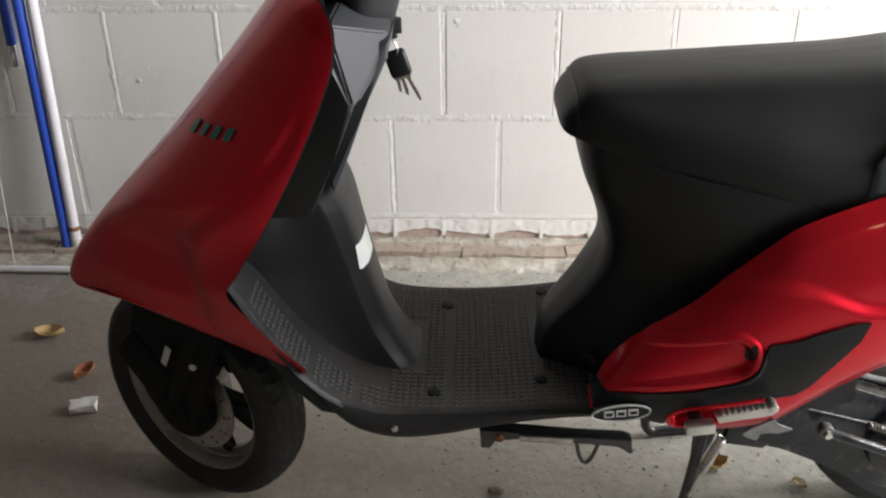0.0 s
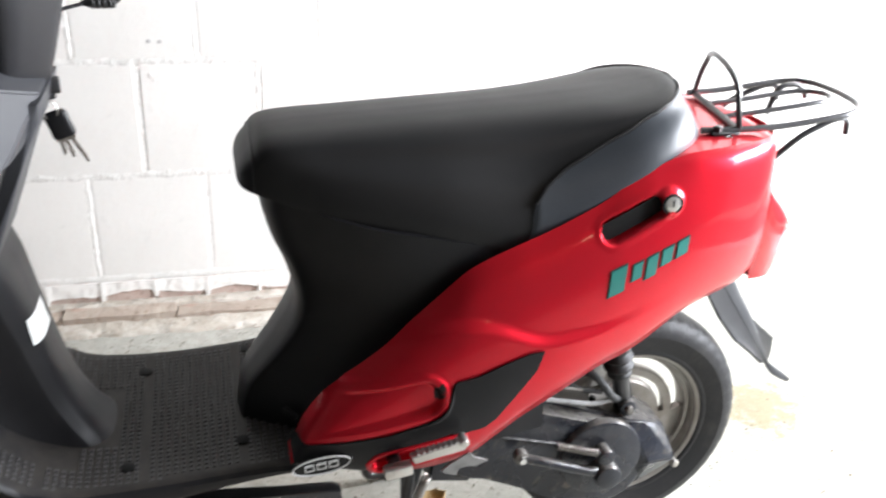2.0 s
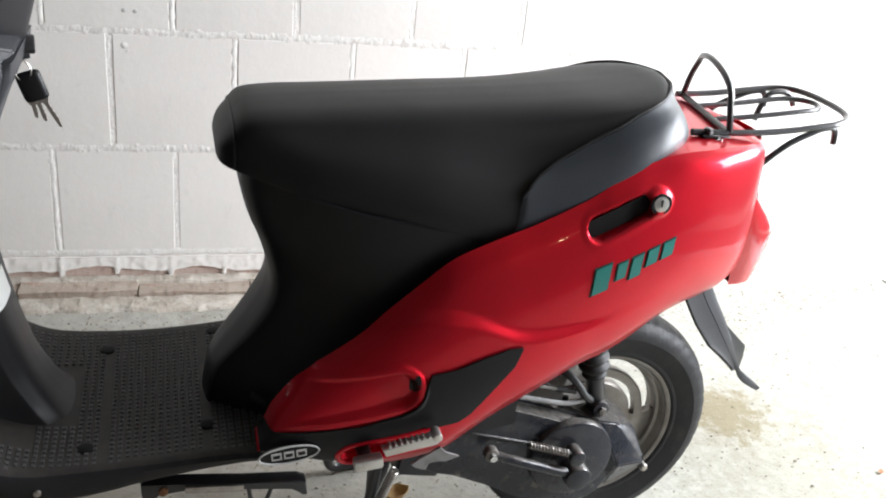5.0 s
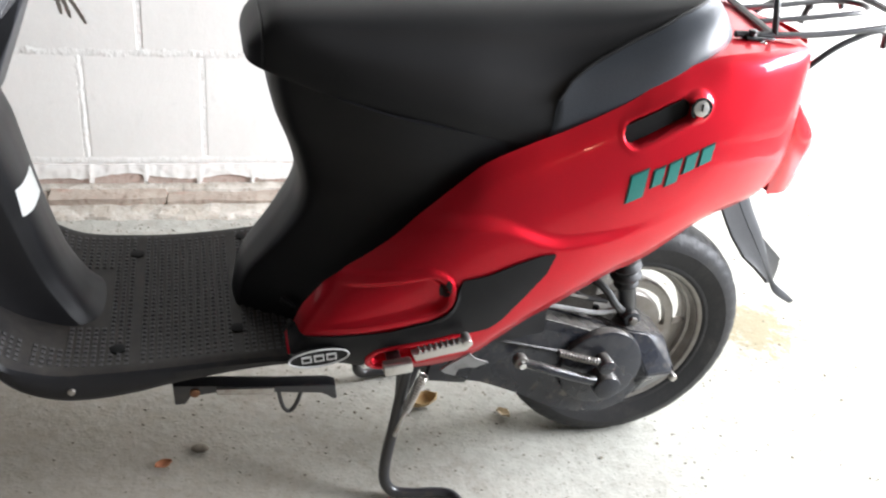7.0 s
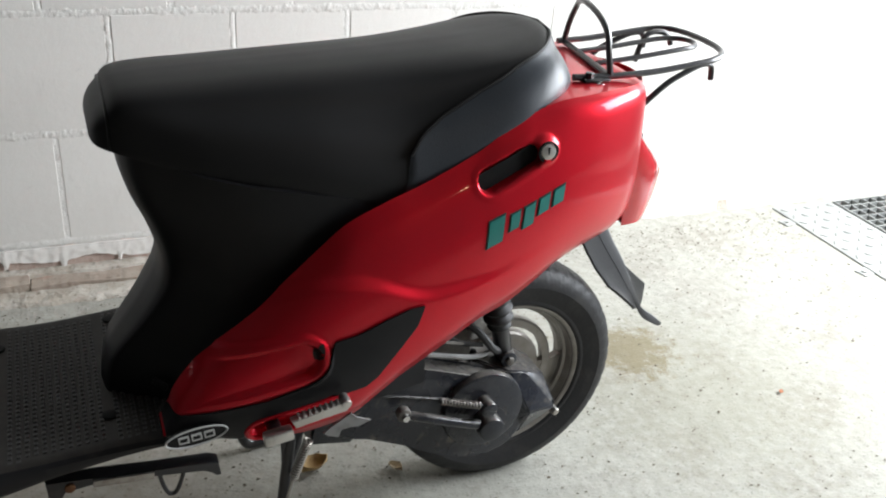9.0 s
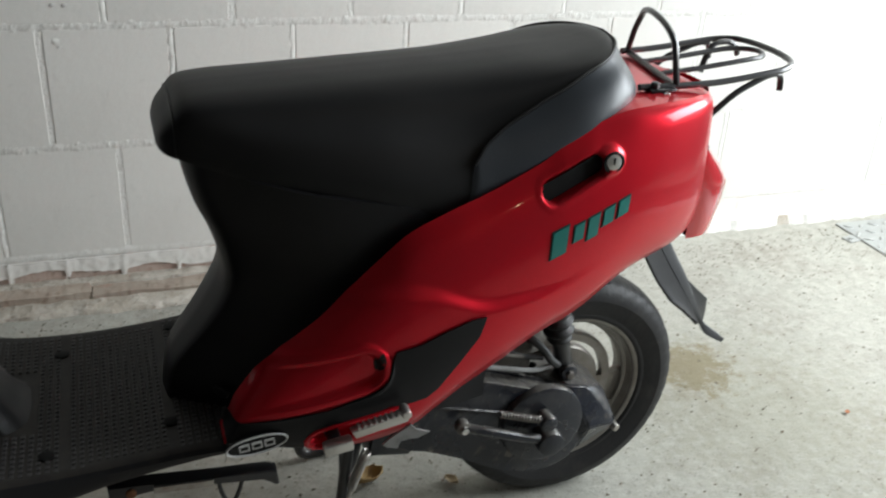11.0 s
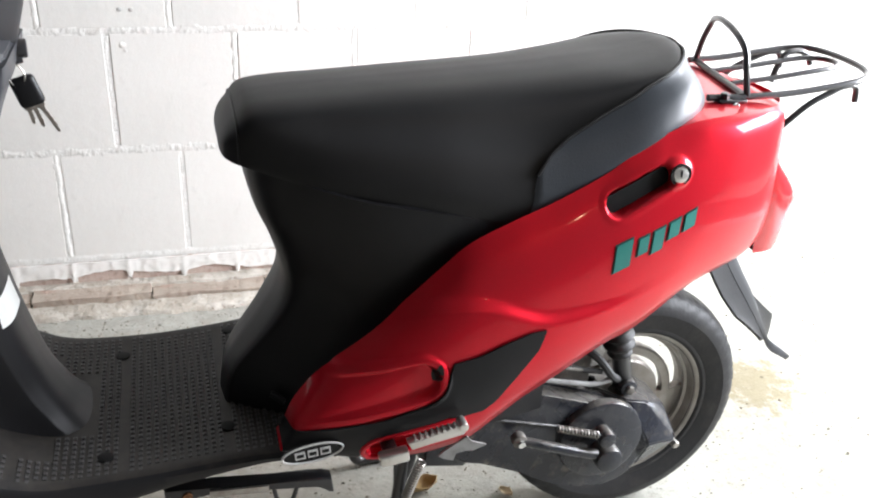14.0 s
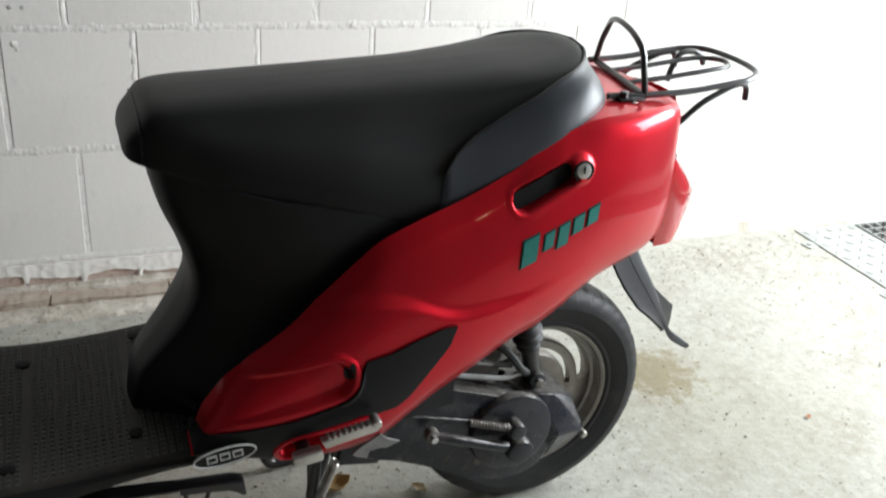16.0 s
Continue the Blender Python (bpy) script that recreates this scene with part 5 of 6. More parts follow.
part("kick_boss", cyl(0.020, (0.558, -0.148, 0.209), (0.558, -0.180, 0.208), 22, bevel=0.004), engine_black, kick)
part("kick_knuckle", cyl(0.0125, (0.550, -0.155, 0.246), (0.551, -0.180, 0.245), 16, bevel=0.003), engine_black, kick)
part("kick_spring", coil((0.475, -0.172, 0.274), (0.538, -0.172, 0.252), 0.0048, 13, 0.0012), rim_silver, kick, "dull steel coil spring")
part("spring_core", cyl(0.0030, (0.473, -0.172, 0.2748), (0.548, -0.172, 0.2485), 8), rubber, kick)

# rear shock absorber
shock = part("shock_absorber", cyl(0.0135, (0.606, -0.100, 0.282), (0.578, -0.100, 0.41), 14, bevel=0.002), black_metal, scooter, "black rear shock absorber with ribbed rubber boot")
boot = []
for i in range(41):
    t = i / 40
    boot.append((V(0.5945, -0.100, 0.330).lerp(V(0.574, -0.100, 0.425), t), 0.0195 + 0.0035 * math.sin(t * 2 * math.pi * 6) - 0.006 * (1 - step(0.0, 0.16, t))))
part("rubber_boot", tube([p for p, r in boot], 0.02, 24, radii=[r for p, r in boot]), rubber, shock, "ribbed black rubber boot", sharp=60)
part("shock_eye", cyl(0.013, (0.607, -0.118, 0.281), (0.607, -0.086, 0.281), 14, bevel=0.002), engine_black, shock)
part("shock_bolt", cyl(0.007, (0.607, -0.118, 0.281), (0.607, -0.124, 0.281), 6, bevel=0.001), engine_alu, shock)

# rear mudguard flap and number plate bracket
left_edge = smooth_line([(0.782, -0.013, 0.447), (0.819, -0.013, 0.388), (0.846, -0.012, 0.350), (0.8729, -0.010, 0.3115), (0.893, -0.007, 0.282), (0.9085, -0.004, 0.2555), (0.923, -0.006, 0.2345), (0.944, -0.007, 0.2205), (0.9605, -0.004, 0.2105)], 4)
right_edge = smooth_line([(0.805, 0.013, 0.462), (0.8412, 0.012, 0.394), (0.8585, 0.010, 0.365), (0.8765, 0.009, 0.333), (0.8915, 0.006, 0.2955), (0.9105, 0.003, 0.2570), (0.929, 0.006, 0.2430), (0.950, 0.007, 0.2265), (0.9640, 0.003, 0.2125)], 4)
rows = [[a, a.lerp(b, 0.3) + V(0.003, -0.003, 0.002), a.lerp(b, 0.55) + V(0.005, -0.003, 0.004), a.lerp(b, 0.8) + V(0.004, -0.001, 0.003), b] for a, b in zip(left_edge, right_edge)]
rear_guard = part("rear_mudguard", shell(loft(rows, False, False), 0.004), flap_plastic, scooter, "plastic rear mudguard flap with raised daylit spine and bent tip")
# a wing each side of the spine
near = [((0.782, -0.012, 0.447), (0.745, -0.042, 0.440)), ((0.819, -0.012, 0.388), (0.7695, -0.042, 0.3985)), ((0.846, -0.011, 0.350), (0.7876, -0.042, 0.3705)), ((0.868, -0.010, 0.318), (0.8186, -0.041, 0.3325)), ((0.888, -0.008, 0.289), (0.8474, -0.038, 0.309)), ((0.907, -0.005, 0.257), (0.884, -0.028, 0.276))]
far = [((0.872, 0.008, 0.340), (0.876, 0.012, 0.339)), ((0.883, 0.007, 0.315), (0.914, 0.028, 0.305)), ((0.892, 0.006, 0.294), (0.9517, 0.042, 0.2725)), ((0.901, 0.005, 0.276), (0.9530, 0.042, 0.248)), ((0.9095, 0.004, 0.258), (0.9500, 0.040, 0.230))]
for pairs in (near, far):
    part("mudguard_wing", shell(loft([[V(*a).lerp(V(*b), j / 4) + V(0, 0, -0.003 * math.sin(math.pi * j / 4)) for j in range(5)] for a, b in pairs], False, False), 0.004), black_plastic, rear_guard, sharp=20)
part("wheel_guard", shell(loft([[V(0.636 + (0.215 + 0.004 * (1 - abs(w) / 0.06)) * math.cos(q), w, 0.195 + (0.215 + 0.004 * (1 - abs(w) / 0.06)) * math.sin(q)) for w in (-0.06, -0.04, 0, 0.04, 0.06)] for q in [radians(98 + 40 * i / 20) for i in range(21)]], False, False), 0.003), black_plastic, scooter)

# tail lamp: a rounded red lens with an amber indicator strip at each side
TAIL_X = fine([(0.478, 0.846), (0.49, 0.853), (0.52, 0.861), (0.552, 0.864), (0.575, 0.848), (0.595, 0.826), (0.612, 0.806)])


def lamp_point(q, z, out=0.0):
    c, s = max(0.0, math.cos(q)), math.sin(q)
    xr = lerp(z, TAIL_X) + out
    return V(0.772 + (xr - 0.772) * c ** 0.75, (0.108 + out) * math.copysign(abs(s) ** 0.9, s), z)


angles = [math.pi / 2 * (j / 14 - 1) for j in range(29)]
lamp = part("tail_lamp", loft([[lamp_point(q, z) for q in angles] for z in [0.478 + 0.134 * i / 24 for i in range(25)]], False, False), lens_red, scooter, "rounded red tail lamp lens with amber strips", sharp=60)
part("lamp_base", loft([[lamp_point(q, 0.478) + V((0.772 - lamp_point(q, 0.478).x) * k, 0, 0.004 * k) for q in angles] for k in (0, 0.5, 1)], False, False), lens_red, lamp)
for s in (-1, 1):
    part("indicator_lens", shell(loft([[lamp_point(s * q, z, 0.0015) for q in [radians(22 + 20 * j / 8) for j in range(9)]] for z in [0.486 + 0.062 * i / 10 for i in range(11)]], False, False), 0.001), lens_amber, lamp, "amber indicator strip")
part("lamp_rim", tube([lamp_point(q, 0.612) for q in angles], 0.0022, 6), black_plastic, lamp)

# ---- luggage rack ----
def rack_z(x):
    return 0.6985 + 0.11 * max(0, x - 0.77)


rack = part("luggage_rack", tube(smooth_line([(0.672, -0.088, 0.700), (0.73, -0.090, 0.6995), (0.80, -0.090, rack_z(0.80)), (0.875, -0.089, rack_z(0.875)), (0.902, -0.085, rack_z(0.902)), (0.925, -0.070, rack_z(0.925)), (0.937, -0.042, rack_z(0.937)), (0.942, 0.0, rack_z(0.942)), (0.940, 0.042, rack_z(0.940)), (0.930, 0.072, rack_z(0.930)), (0.908, 0.086, rack_z(0.908)), (0.875, 0.089, rack_z(0.875)), (0.80, 0.090, rack_z(0.80)), (0.745, 0.090, 0.6995)], 6), 0.0047, 8), black_metal, scooter, "black tubular steel luggage rack")
part("rack_inner_loop", tube(smooth_line([(0.742, -0.030, 0.6990), (0.80, -0.030, rack_z(0.80) + 0.002), (0.88, -0.030, rack_z(0.88) + 0.002), (0.912, -0.022, rack_z(0.912)), (0.922, 0.0, rack_z(0.922)), (0.912, 0.022, rack_z(0.912)), (0.88, 0.030, rack_z(0.88) + 0.002), (0.80, 0.030, rack_z(0.80) + 0.002), (0.742, 0.030, 0.6990)], 5), 0.0040, 8), black_metal, rack)
part("rack_hoop", tube(smooth_line([(0.728, -0.090, 0.699), (0.722, -0.088, 0.732), (0.722, -0.078, 0.756), (0.726, -0.045, 0.771), (0.733, 0.0, 0.777), (0.745, 0.040, 0.771), (0.757, 0.066, 0.758), (0.758, 0.082, 0.732), (0.756, 0.090, 0.699)], 6), 0.0045, 8), black_metal, rack)
part("rack_front_bar", tube([(0.726, -0.090, 0.6995), (0.756, 0.090, 0.6985)], 0.0047, 8), black_metal, rack)
part("rack_arch", tube(smooth_line([(0.846, 0.028, 0.680), (0.854, 0.032, 0.700), (0.866, 0.035, 0.718), (0.886, 0.036, 0.722), (0.903, 0.035, 0.717), (0.911, 0.034, 0.702)], 5), 0.0045, 8), black_metal, rack)
for s in (-1, 1):
    part("rack_strut", tube(smooth_line([(0.775, s * 0.092, 0.645), (0.820, s * 0.092, 0.683), (0.856, s * 0.090, 0.700), (0.874, s * 0.089, 0.7065), (0.890, s * 0.088, 0.7075), (0.897, s * 0.087, 0.700), (0.899, s * 0.087, 0.684)], 5), 0.0044, 8), black_metal, rack)
    part("rack_tab", box((0.040, 0.018, 0.005), (0.704, s * 0.092, 0.6965), (0, 0, 0), 0.002), black_metal, rack)
    part("rack_bolt", cyl(0.0060, (0.694, s * 0.092, 0.698), (0.694, s * 0.092, 0.707), 8, bevel=0.0015), black_metal, rack)
    part("rack_bolt", cyl(0.006, (0.705, s * 0.100, 0.690), (0.705, s * 0.106, 0.690), 8, bevel=0.001), chrome, rack)

# ---- foot peg, stands ----
peg = part("foot_peg", prism([(0.246, 0.3480), (0.306, 0.3605), (0.3155, 0.3615), (0.3195, 0.3570), (0.316, 0.3495), (0.309, 0.3490), (0.252, 0.3370)], -0.250, -0.238, 0.002), bright_alu, scooter, "folded polished aluminium foot peg with teeth")
for k in range(8):
    part("peg_tooth", box((0.0030, 0.011, 0.0046), (0.256 + 0.0070 * k, -0.244, 0.3505 + 0.00145 * k), (0, -12, 0), 0.001), bright_alu, peg)
part("peg_knob", cyl(0.0062, (0.3145, -0.232, 0.3600), (0.3145, -0.252, 0.3600), 12, bevel=0.002), bright_alu, peg)
part("peg_bracket", box((0.036, 0.016, 0.0155), (0.232, -0.240, 0.3245), (0, -8, 0), 0.003), bright_alu, peg)
part("peg_mount", box((0.018, 0.05, 0.014), (0.232, -0.212, 0.318), (0, -14, 0), 0.004), black_metal, peg)
part("torn_guard", prism([(0.300, 0.2805), (0.309, 0.288), (0.337, 0.305), (0.345, 0.296), (0.364, 0.288), (0.347, 0.2815), (0.336, 0.283), (0.324, 0.281), (0.320, 0.2705), (0.306, 0.2755)], -0.200, -0.197), torn_film, scooter, "torn grey plastic edge under the cover")

stand = part("centre_stand", tube(smooth_line([(0.278, -0.118, 0.235), (0.272, -0.121, 0.190), (0.264, -0.126, 0.130), (0.254, -0.133, 0.070), (0.253, -0.138, 0.035), (0.265, -0.142, 0.014), (0.290, -0.146, 0.0085), (0.330, -0.150, 0.0085), (0.352, -0.158, 0.0085), (0.362, -0.180, 0.0085)], 5), 0.0085, 10), black_metal, scooter, "black tubular centre stand with return spring")
part("stand_leg", tube(smooth_line([(0.278, 0.118, 0.235), (0.266, 0.124, 0.130), (0.254, 0.133, 0.060), (0.262, 0.140, 0.014), (0.300, 0.146, 0.0085), (0.34, 0.15, 0.0085)], 5), 0.0085, 10), black_metal, stand)
part("stand_cross_tube", cyl(0.014, (0.280, -0.125, 0.235), (0.280, 0.125, 0.235), 14), black_metal, stand)
part("stand_gusset", prism([(0.262, 0.255), (0.298, 0.250), (0.290, 0.205), (0.275, 0.165), (0.263, 0.17)], -0.124, -0.114, 0.002), black_metal, stand)
part("stand_spring", coil((0.296, -0.140, 0.226), (0.275, -0.138, 0.164), 0.0058, 15, 0.0014), steel, stand, "bright return spring")
part("spring_hook", tube(smooth_line([(0.275, -0.138, 0.164), (0.268, -0.139, 0.140), (0.262, -0.138, 0.118)], 4), 0.0030, 6), steel, stand)
part("stand_tongue", tube(smooth_line([(0.245, -0.02, 0.215), (0.232, -0.03, 0.19), (0.222, -0.04, 0.178)], 4), 0.009, 8), black_metal, stand)

side_stand = part("side_stand", prism([(-0.038, 0.228), (0.02, 0.223), (0.09, 0.216), (0.165, 0.213), (0.176, 0.208), (0.179, 0.186), (0.172, 0.186), (0.158, 0.202), (0.09, 0.207), (0.02, 0.2135), (-0.018, 0.2125), (-0.022, 0.196), (-0.036, 0.196)], -0.128, -0.106, 0.003), black_metal, scooter, "black side stand folded up under the footboard")
part("stand_loop", tube(smooth_line([(0.099, -0.118, 0.205), (0.103, -0.118, 0.182), (0.109, -0.118, 0.166), (0.117, -0.118, 0.164), (0.124, -0.118, 0.175), (0.133, -0.118, 0.205)], 4), 0.0030, 8), black_metal, side_stand)
part("stand_pivot", cyl(0.0065, (-0.010, -0.104, 0.216), (-0.010, -0.132, 0.216), 8, bevel=0.001), rusty, side_stand, "rusty pivot bolt")
part("stand_sleeve", box((0.075, 0.004, 0.010), (0.055, -0.130, 0.2135), (0, 4, 0), 0.001), steel, side_stand)
part("frame_tube", cyl(0.014, (-0.20, -0.07, 0.262), (0.30, -0.07, 0.25), 12), black_metal, scooter)
part("frame_tube", cyl(0.014, (-0.20, 0.07, 0.262), (0.30, 0.07, 0.25), 12), black_metal, scooter)

# ---- keys ----
key_bunch = tagged(new("key_bunch"), "bunch of keys on a black fob hanging from the ignition", "keys")
key_bunch.matrix_basis = pose(-0.165, -0.835, 0.744, 0, -10, 0)
part("key_head", box((0.018, 0.004, 0.020), (0.012, 0, 0.004), (0, 0, 20), 0.002), black_plastic, key_bunch)
part("key_blade", box((0.026, 0.002, 0.006), (-0.006, 0, 0.004), (0, 0, 20), 0.0005), steel, key_bunch)
part("split_ring", tube([(0.009 + 0.009 * math.cos(q), -0.004, -0.017 + 0.013 * math.sin(q)) for q in [2 * math.pi * i / 24 for i in range(24)]], 0.0011, 6, True), steel, key_bunch)
part("fob", box((0.029, 0.012, 0.037), (0.014, 0.001, -0.038), (0, -8, 0), 0.006, 3), black_plastic, key_bunch, "black plastic key fob")
part("wire_loop", tube(smooth_line([(0.018, 0.001, -0.020), (0.024, 0.002, -0.030), (0.0235, 0.002, -0.046), (0.018, 0.001, -0.052)], 4), 0.0009, 6), chrome, key_bunch)
for dx, tilt, ln in ((0.007, -1, 0.028), (0.012, -7, 0.034), (0.017, -18, 0.046)):
    teeth = [(0.0026 - (0.0012 if j % 2 else 0.0), -ln * (0.30 + 0.08 * j)) for j in range(8)]
    shape = [(-0.0026, -0.012), (-0.0052, -0.010), (-0.0056, -0.004), (-0.0030, 0.0), (0.0030, 0.0), (0.0056, -0.004), (0.0052, -0.010), (0.0026, -0.012)] + teeth + [(0.0008, -ln), (-0.0016, -ln), (-0.0026, -ln + 0.002)]
    blade = part("key", prism(shape, -0.0009, 0.0009), key_metal, key_bunch)
    blade.matrix_basis = pose(dx + 0.003, 0.0012 * (dx - 0.012) / 0.005, -0.048, 0, tilt, 0)

# ---- things by the wall ----
pole = part("white_pole", cyl(0.0125, (-1.021, -0.052, 0.012), (-1.000, -0.0135, 1.22), 16, bevel=0.002), white_enamel, None)
tagged(pole, "white enamelled pole leaning on the block wall", "pole")
part("pole_tip", cyl(0.0130, (-1.0213, -0.0525, 0.0005), (-1.0206, -0.0513, 0.040), 16), wire_grey, pole)
part("tape", cyl(0.0131, (-1.0203, -0.0504, 0.062), (-1.0201, -0.0501, 0.072), 16), rusty, pole)
part("paint_chip", box((0.016, 0.004, 0.075), (-1.034, -0.040, 0.405), (0, 12, 0), 0.0018), white_enamel, pole)
pole = part("blue_pole", cyl(0.0125, (-1.044, -0.054, 0.002), (-1.036, -0.0135, 1.30), 16, bevel=0.003), blue_paint, None)
tagged(pole, "blue painted broom pole leaning on the wall", "pole")
pole = part("blue_pole", cyl(0.0105, (-1.088, -0.012, 0.50), (-1.078, -0.0115, 1.50), 16, bevel=0.003), blue_paint, None)
tagged(pole, "shorter blue pole with metal ferrule, hung on the wall", "pole")
part("ferrule", cyl(0.0112, (-1.0888, -0.012, 0.455), (-1.0880, -0.012, 0.505), 16, bevel=0.002), chrome, pole)
part("hook", tube(smooth_line([(-1.078, -0.0115, 1.46), (-1.078, -0.002, 1.475), (-1.078, 0.01, 1.475)], 3), 0.004, 6), black_metal, pole)

rack_panel = part("wire_rack", cyl(0.0085, (-1.75, -0.150, 0.0085), (-0.985, -0.150, 0.0085), 10), white_enamel, None)
tagged(rack_panel, "white wire rack panel leaning against the wall", "wire rack")
part("rack_rail", cyl(0.006, (-1.75, -0.022, 0.92), (-1.10, -0.022, 0.92), 8), white_enamel, rack_panel)
for k in range(7):
    x = -1.72 + 0.098 * k
    part("wire", tube([(x, -0.150, 0.012), (x, -0.022, 0.92)], 0.0016, 6), wire_grey, rack_panel)


# bare bulb behind, mirrored as a warm glint in the paint
bulb_glow = bpy.data.materials.new("warm_bulb_glass")
bulb_glow.use_nodes = True
bulb_glow.node_tree.nodes["Principled BSDF"].inputs["Emission Color"].default_value = (1.0, 0.72, 0.42, 1)
bulb_glow.node_tree.nodes["Principled BSDF"].inputs["Emission Strength"].default_value = 2
bulb = tagged(new("ceiling_bulb"), "warm bare bulb hanging from the garage ceiling", "lamp")
bulb.matrix_basis = pose(0.80, -3.45, 2.10)
ob = part("bulb", lathe([(0.0005, -0.034), (0.018, -0.030), (0.029, -0.012), (0.029, 0.006), (0.019, 0.028), (0.013, 0.044)], 20), bulb_glow, bulb)
ob.matrix_basis = pose(0, 0, 0, 90, 0, 0)
ob.visible_shadow = False
part("bulb_holder", cyl(0.018, (0, 0, 0.044), (0, 0, 0.095), 14, bevel=0.003), black_plastic, bulb)
part("cord", cyl(0.003, (0, 0, 0.09), (0, 0, H - 2.10), 8), black_plastic, bulb)


# ---- drain cover at the doorway ----
cover = part("drain_cover", box((0.205, PIT[3] - PIT[2] + 0.02, 0.006), (1.865 + 0.1025 + 0.003, (PIT[2] + PIT[3]) / 2, 0.0015), (0, 0, 0), 0.0015, 1), zinc, None)
tagged(cover, "galvanised chequer plate beside the drain grating", "drain cover")


def lozenge(bm, x, y, a):
    """One raised lozenge of the chequer plate."""
    pts = [(0.0155 * math.cos(math.pi * q / 4), 0.0052 * math.sin(math.pi * q / 4)) for q in range(8)]
    c, s = math.cos(radians(a)), math.sin(radians(a))
    ring = [bm.verts.new((x + u * c - v * s, y + u * s + v * c, 0.0043)) for u, v in pts]
    top = [bm.verts.new((x + (u * c - v * s) * 0.72, y + (u * s + v * c) * 0.6, 0.0072)) for u, v in pts]
    bm.faces.new(top)
    for q in range(8):
        bm.faces.new((ring[q], ring[(q + 1) % 8], top[(q + 1) % 8], top[q]))
    return bm


far_tread, first_lozenge = bmesh.new(), None
for j in range(64):
    for i in range(5):
        x, y, a = 1.888 + i * 0.041, PIT[3] - 0.02 - j * 0.041, 45 if (i + j) % 2 else -45
        if j > 30:
            lozenge(far_tread, x, y, a)
        elif first_lozenge is None:
            first_lozenge = part("lozenge", lozenge(bmesh.new(), 0, 0, 0), zinc, cover)
            first_lozenge.matrix_basis = pose(x, y, 0, 0, 0, a)
        else:
            shared("lozenge", first_lozenge.data, cover, pose(x, y, 0, 0, 0, a))
tagged(part("tread_pattern", far_tread, zinc, cover), kind="stuff")
for y in (-0.165, -0.46, -0.90):
    tab = part("fixing_tab", box((0.045, 0.034, 0.003), (1.852, y, 0.0008), (0, 0, 12), 0.001, 1), zinc, cover)
    part("screw", cyl(0.007, (1.846, y, 0.002), (1.846, y, 0.0052), 10), zinc, cover)

grating = part("drain_grating", box((0.004, PIT[3] - PIT[2], 0.028), (PIT[0] + 0.004, (PIT[2] + PIT[3]) / 2, -0.006)), zinc, None)
tagged(grating, "galvanised steel drain grating set in the floor", "grating")
k = 0
while PIT[0] + 0.034 * (k + 1) < PIT[1]:
    k += 1
    part("bearing_bar", box((0.003, PIT[3] - PIT[2], 0.028), (PIT[0] + 0.004 + 0.034 * k, (PIT[2] + PIT[3]) / 2, -0.006)), zinc, grating)
k = 0
while PIT[3] - 0.034 * k > PIT[2]:
    part("cross_bar", box((PIT[1] - PIT[0], 0.003, 0.012), ((PIT[0] + PIT[1]) / 2, PIT[3] - 0.002 - 0.034 * k, 0.0022)), zinc, grating)
    k += 1

# ---- leaves, paper and grit on the floor ----
def leaf(name, at, size, turn, mat, label, category="leaf", curl=0.3):
    rows = []
    for i in range(9):
        t = i / 8
        w = size * 0.36 * math.sin(math.pi * min(1, t * 0.96 + 0.04)) ** 0.8
        rows.append([V((t - 0.5) * size, w * s, size * curl * (s * s * 0.45 + 0.35 * (t - 0.4) ** 2) + 0.002 + size * 0.06 * noise.noise((t * 4, s * 3, at[0] * 9))) for s in (-1, -0.6, -0.2, 0.2, 0.6, 1)])
    ob = part(name, shell(loft(rows, False, False), 0.0008), mat)
    ob.matrix_basis = pose(at[0], at[1], 0.0, *turn)
    return tagged(ob, label, category, group="litter on the floor")


leaf("dry_leaf", (0.357, -0.79), 0.048, (0, 0, 15), leaf_yellow, "curled yellow dry leaf on the concrete floor", curl=0.7)
leaf("dry_leaf", (0.487, -0.827), 0.026, (0, 0, -50), leaf_straw, "small curled straw-coloured dry leaf on the floor", curl=0.5)
leaf("dry_leaf", (-0.935, -0.419), 0.062, (0, 0, 8), leaf_yellow, "yellow and red dry leaf on the floor", curl=0.5)
leaf("dry_leaf", (-0.807, -0.556), 0.045, (0, 0, 60), leaf_brown, "curled red-brown dry leaf on the floor", curl=0.8)
leaf("dry_leaf", (-0.061, -0.888), 0.026, (0, 0, 20), leaf_brown, "tiny red-brown leaf scrap on the floor", curl=0.3)
leaf("dry_leaf", (1.29, -0.83), 0.013, (0, 0, 40), leaf_brown, "tiny brown leaf scrap on the floor", curl=0.2)
bm = box((0.050, 0.030, 0.016))
bmesh.ops.subdivide_edges(bm, edges=list(bm.edges), cuts=3, use_grid_fill=True)
for v in bm.verts:
    v.co = v.co + V(noise.noise(v.co * 60), noise.noise(v.co * 60 + V(5, 0, 0)), noise.noise(v.co * 60 + V(0, 9, 0))) * 0.006
    v.co.z = max(0.0, v.co.z + 0.008)
scrap = part("paper_scrap", bm, paper, sharp=20)
scrap.matrix_basis = pose(-0.768, -0.662, 0, 0, 0, 14)
tagged(scrap, "crumpled scrap of whitish paper on the floor", "paper", group="litter on the floor")
bm = bmesh.new()
bmesh.ops.create_icosphere(bm, subdivisions=2, radius=1, matrix=Matrix.Translation((-0.008, -0.857, 0.002)) @ Matrix.Diagonal((0.014, 0.010, 0.004, 1)))
tagged(part("pebble", bm, grit_mat), "flat dark pebble on the concrete floor", "pebble", group="litter on the floor")


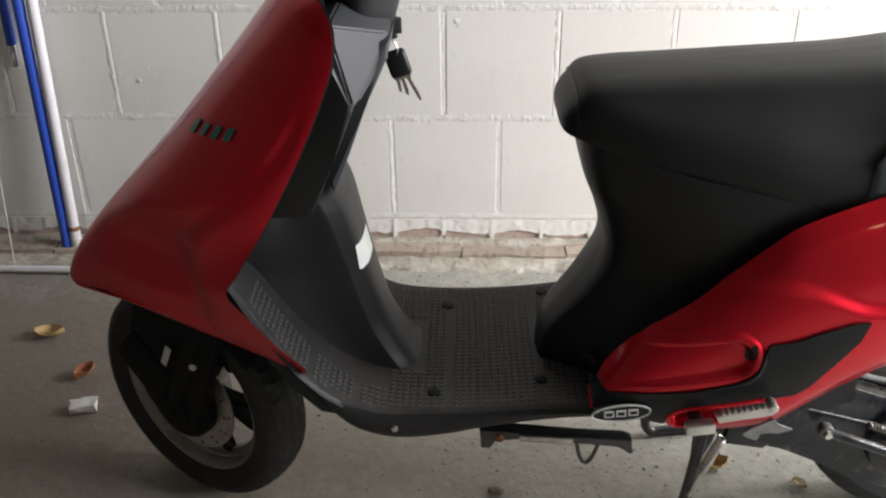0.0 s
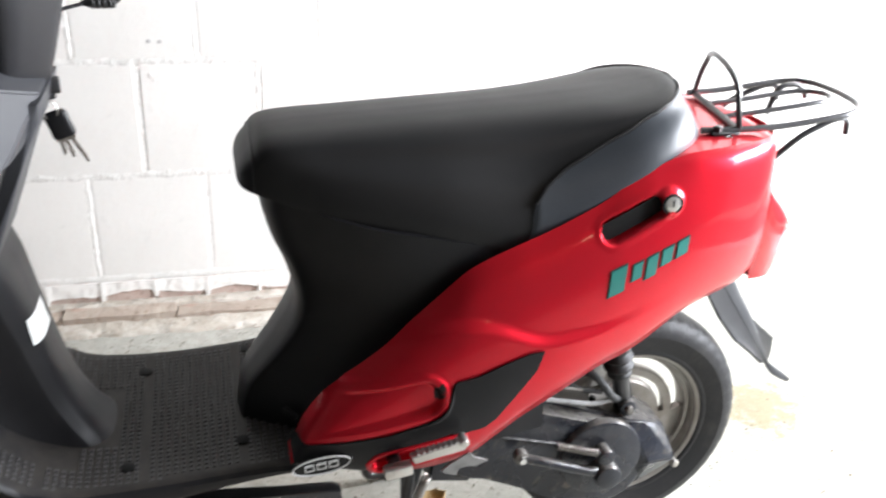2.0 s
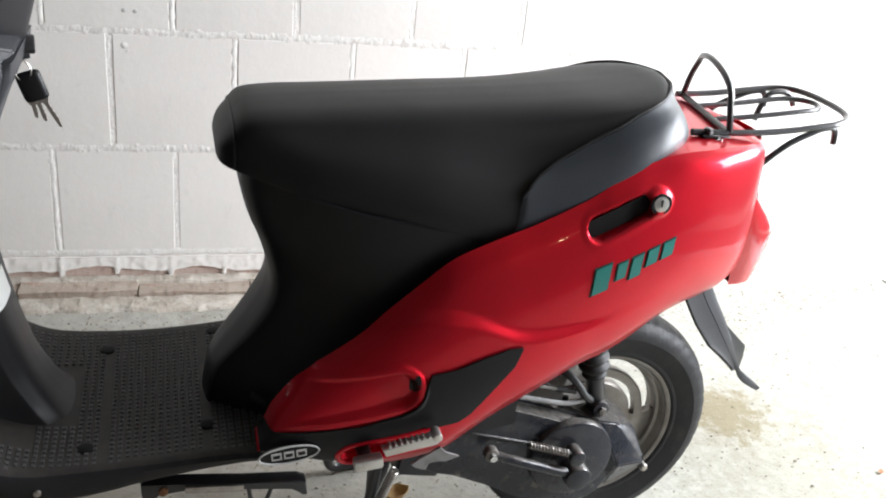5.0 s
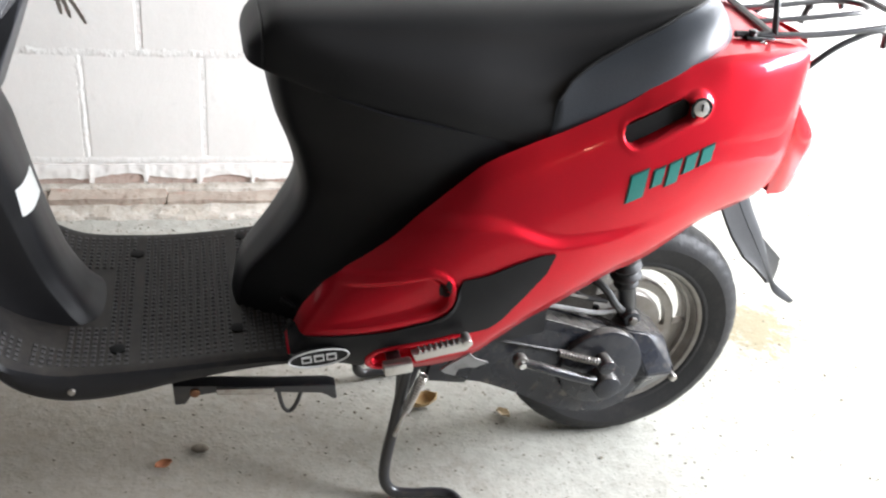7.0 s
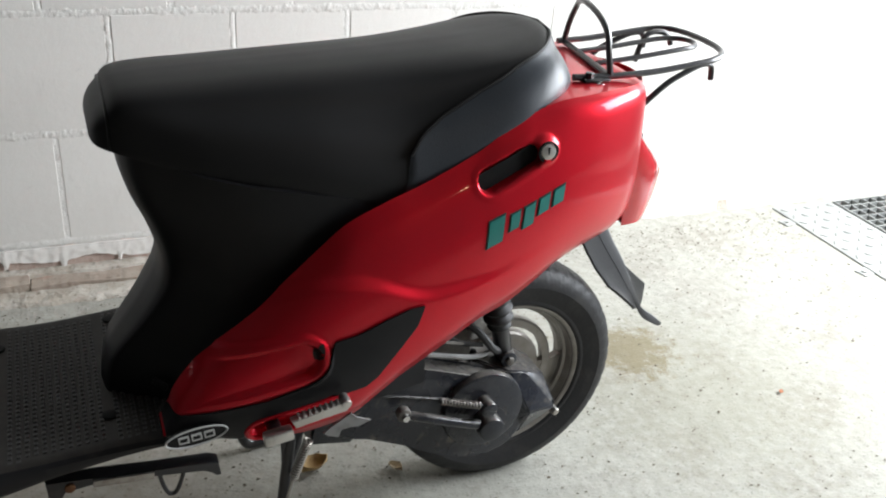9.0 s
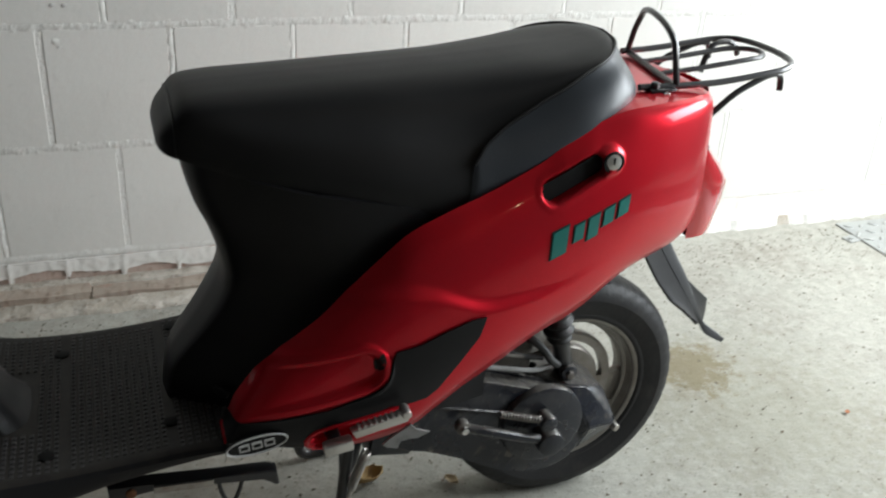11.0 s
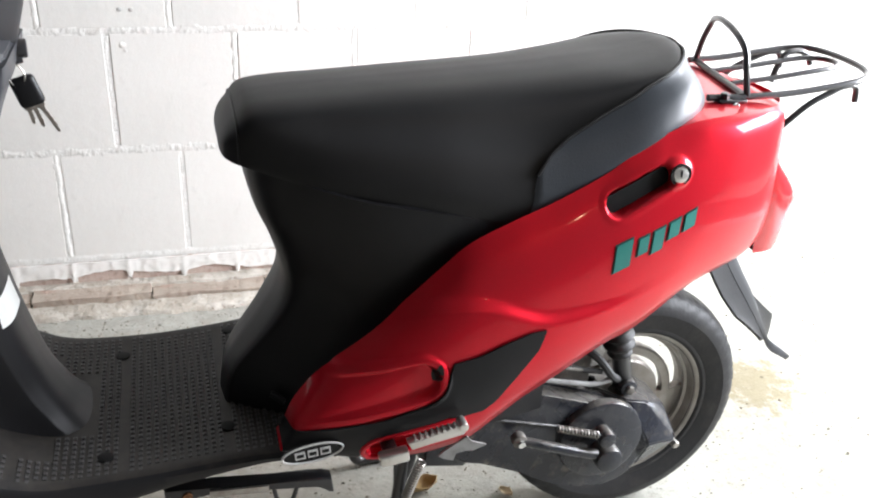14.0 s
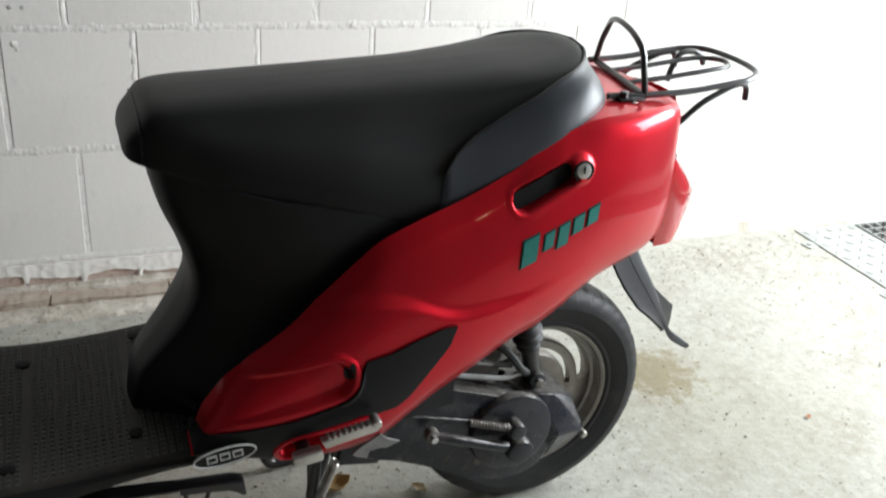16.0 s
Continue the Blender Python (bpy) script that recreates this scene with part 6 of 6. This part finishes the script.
def grit():
    rng = random.Random(11)
    bm = bmesh.new()
    for i in range(3300):
        if i < 900:
            x, y = rng.uniform(-1.3, 1.86), -0.11 - abs(rng.gauss(0, 0.07))
        elif i >= 2600:
            x, y = rng.uniform(0.85, 1.85), -0.09 - abs(rng.gauss(0, 0.28))
        else:
            x, y = (rng.gauss(0.45, 0.35), rng.gauss(-0.62, 0.2)) if i % 2 else (rng.uniform(-1.2, 1.84), rng.uniform(-1.25, -0.1))
            y = min(y, -0.06)
            x = min(x, 1.84)
        r = rng.uniform(0.0008, 0.0026) * (1.5 if rng.random() < 0.06 else 1)
        tet = [V(1, 0, -0.4), V(-0.5, 0.87, -0.4), V(-0.5, -0.87, -0.4), V(rng.uniform(-0.3, 0.3), rng.uniform(-0.3, 0.3), 0.8)]
        a = rng.uniform(0, 6.3)
        vs = [bm.verts.new((x + r * (p.x * math.cos(a) - p.y * math.sin(a)) * 1.3, y + r * (p.x * math.sin(a) + p.y * math.cos(a)), r * 0.35 + r * p.z * 0.7)) for p in tet]
        for q in ((0, 1, 3), (1, 2, 3), (2, 0, 3)):
            bm.faces.new([vs[k] for k in q])
    return bm


tagged(part("floor_grit", grit(), grit_mat, sharp=10), "scattered grit and crumbs along the wall foot", "grit", kind="stuff")

# ---- wall pieces, last ----
for c in range(9):
    off = 0.0 if c % 2 == 0 else COURSE / 2
    k = math.floor((X0 - off) / COURSE)
    while off + k * COURSE < X1:
        xc = off + (k + 0.5) * COURSE
        k += 1
        if xc - 0.12 < X0 - 0.1 or xc + 0.12 > X1 + 0.12:
            continue
        rng = random.Random(c * 100 + k)
        shared("block", FIELD[(k * 3 + c) % 6], wall_north, pose(xc + rng.uniform(-0.001, 0.001), 0.0002 + rng.uniform(0, 0.0009), LEVEL + (c + 0.5) * COURSE, 0, rng.uniform(-0.12, 0.12), rng.uniform(-0.1, 0.1)))
NARROW = [plinth_brick_mesh(20 + s, 0.110, 0.074, 0.02, brick_pink) for s in range(4)]
LONG = [plinth_brick_mesh(30 + s, 0.2435, 0.030, 0.045, brick_bare) for s in range(4)]
k = 0
while X0 + 0.118 * k < X1:
    shared("brick", NARROW[k % 4], wall_north, pose(-0.25 + 0.059 + 0.118 * (k + math.floor((X0 + 0.25) / 0.118)), 0.0, 0.036))
    k += 1
k = 0
while X0 + 0.246 * k < 0.98:
    rng = random.Random(300 + k)
    shared("brick", LONG[k % 4], wall_north, pose(X0 + 0.246 * (k + 0.5), -0.070 + rng.uniform(-0.006, 0.004), 0.006 + rng.uniform(-0.003, 0.003)))
    k += 1
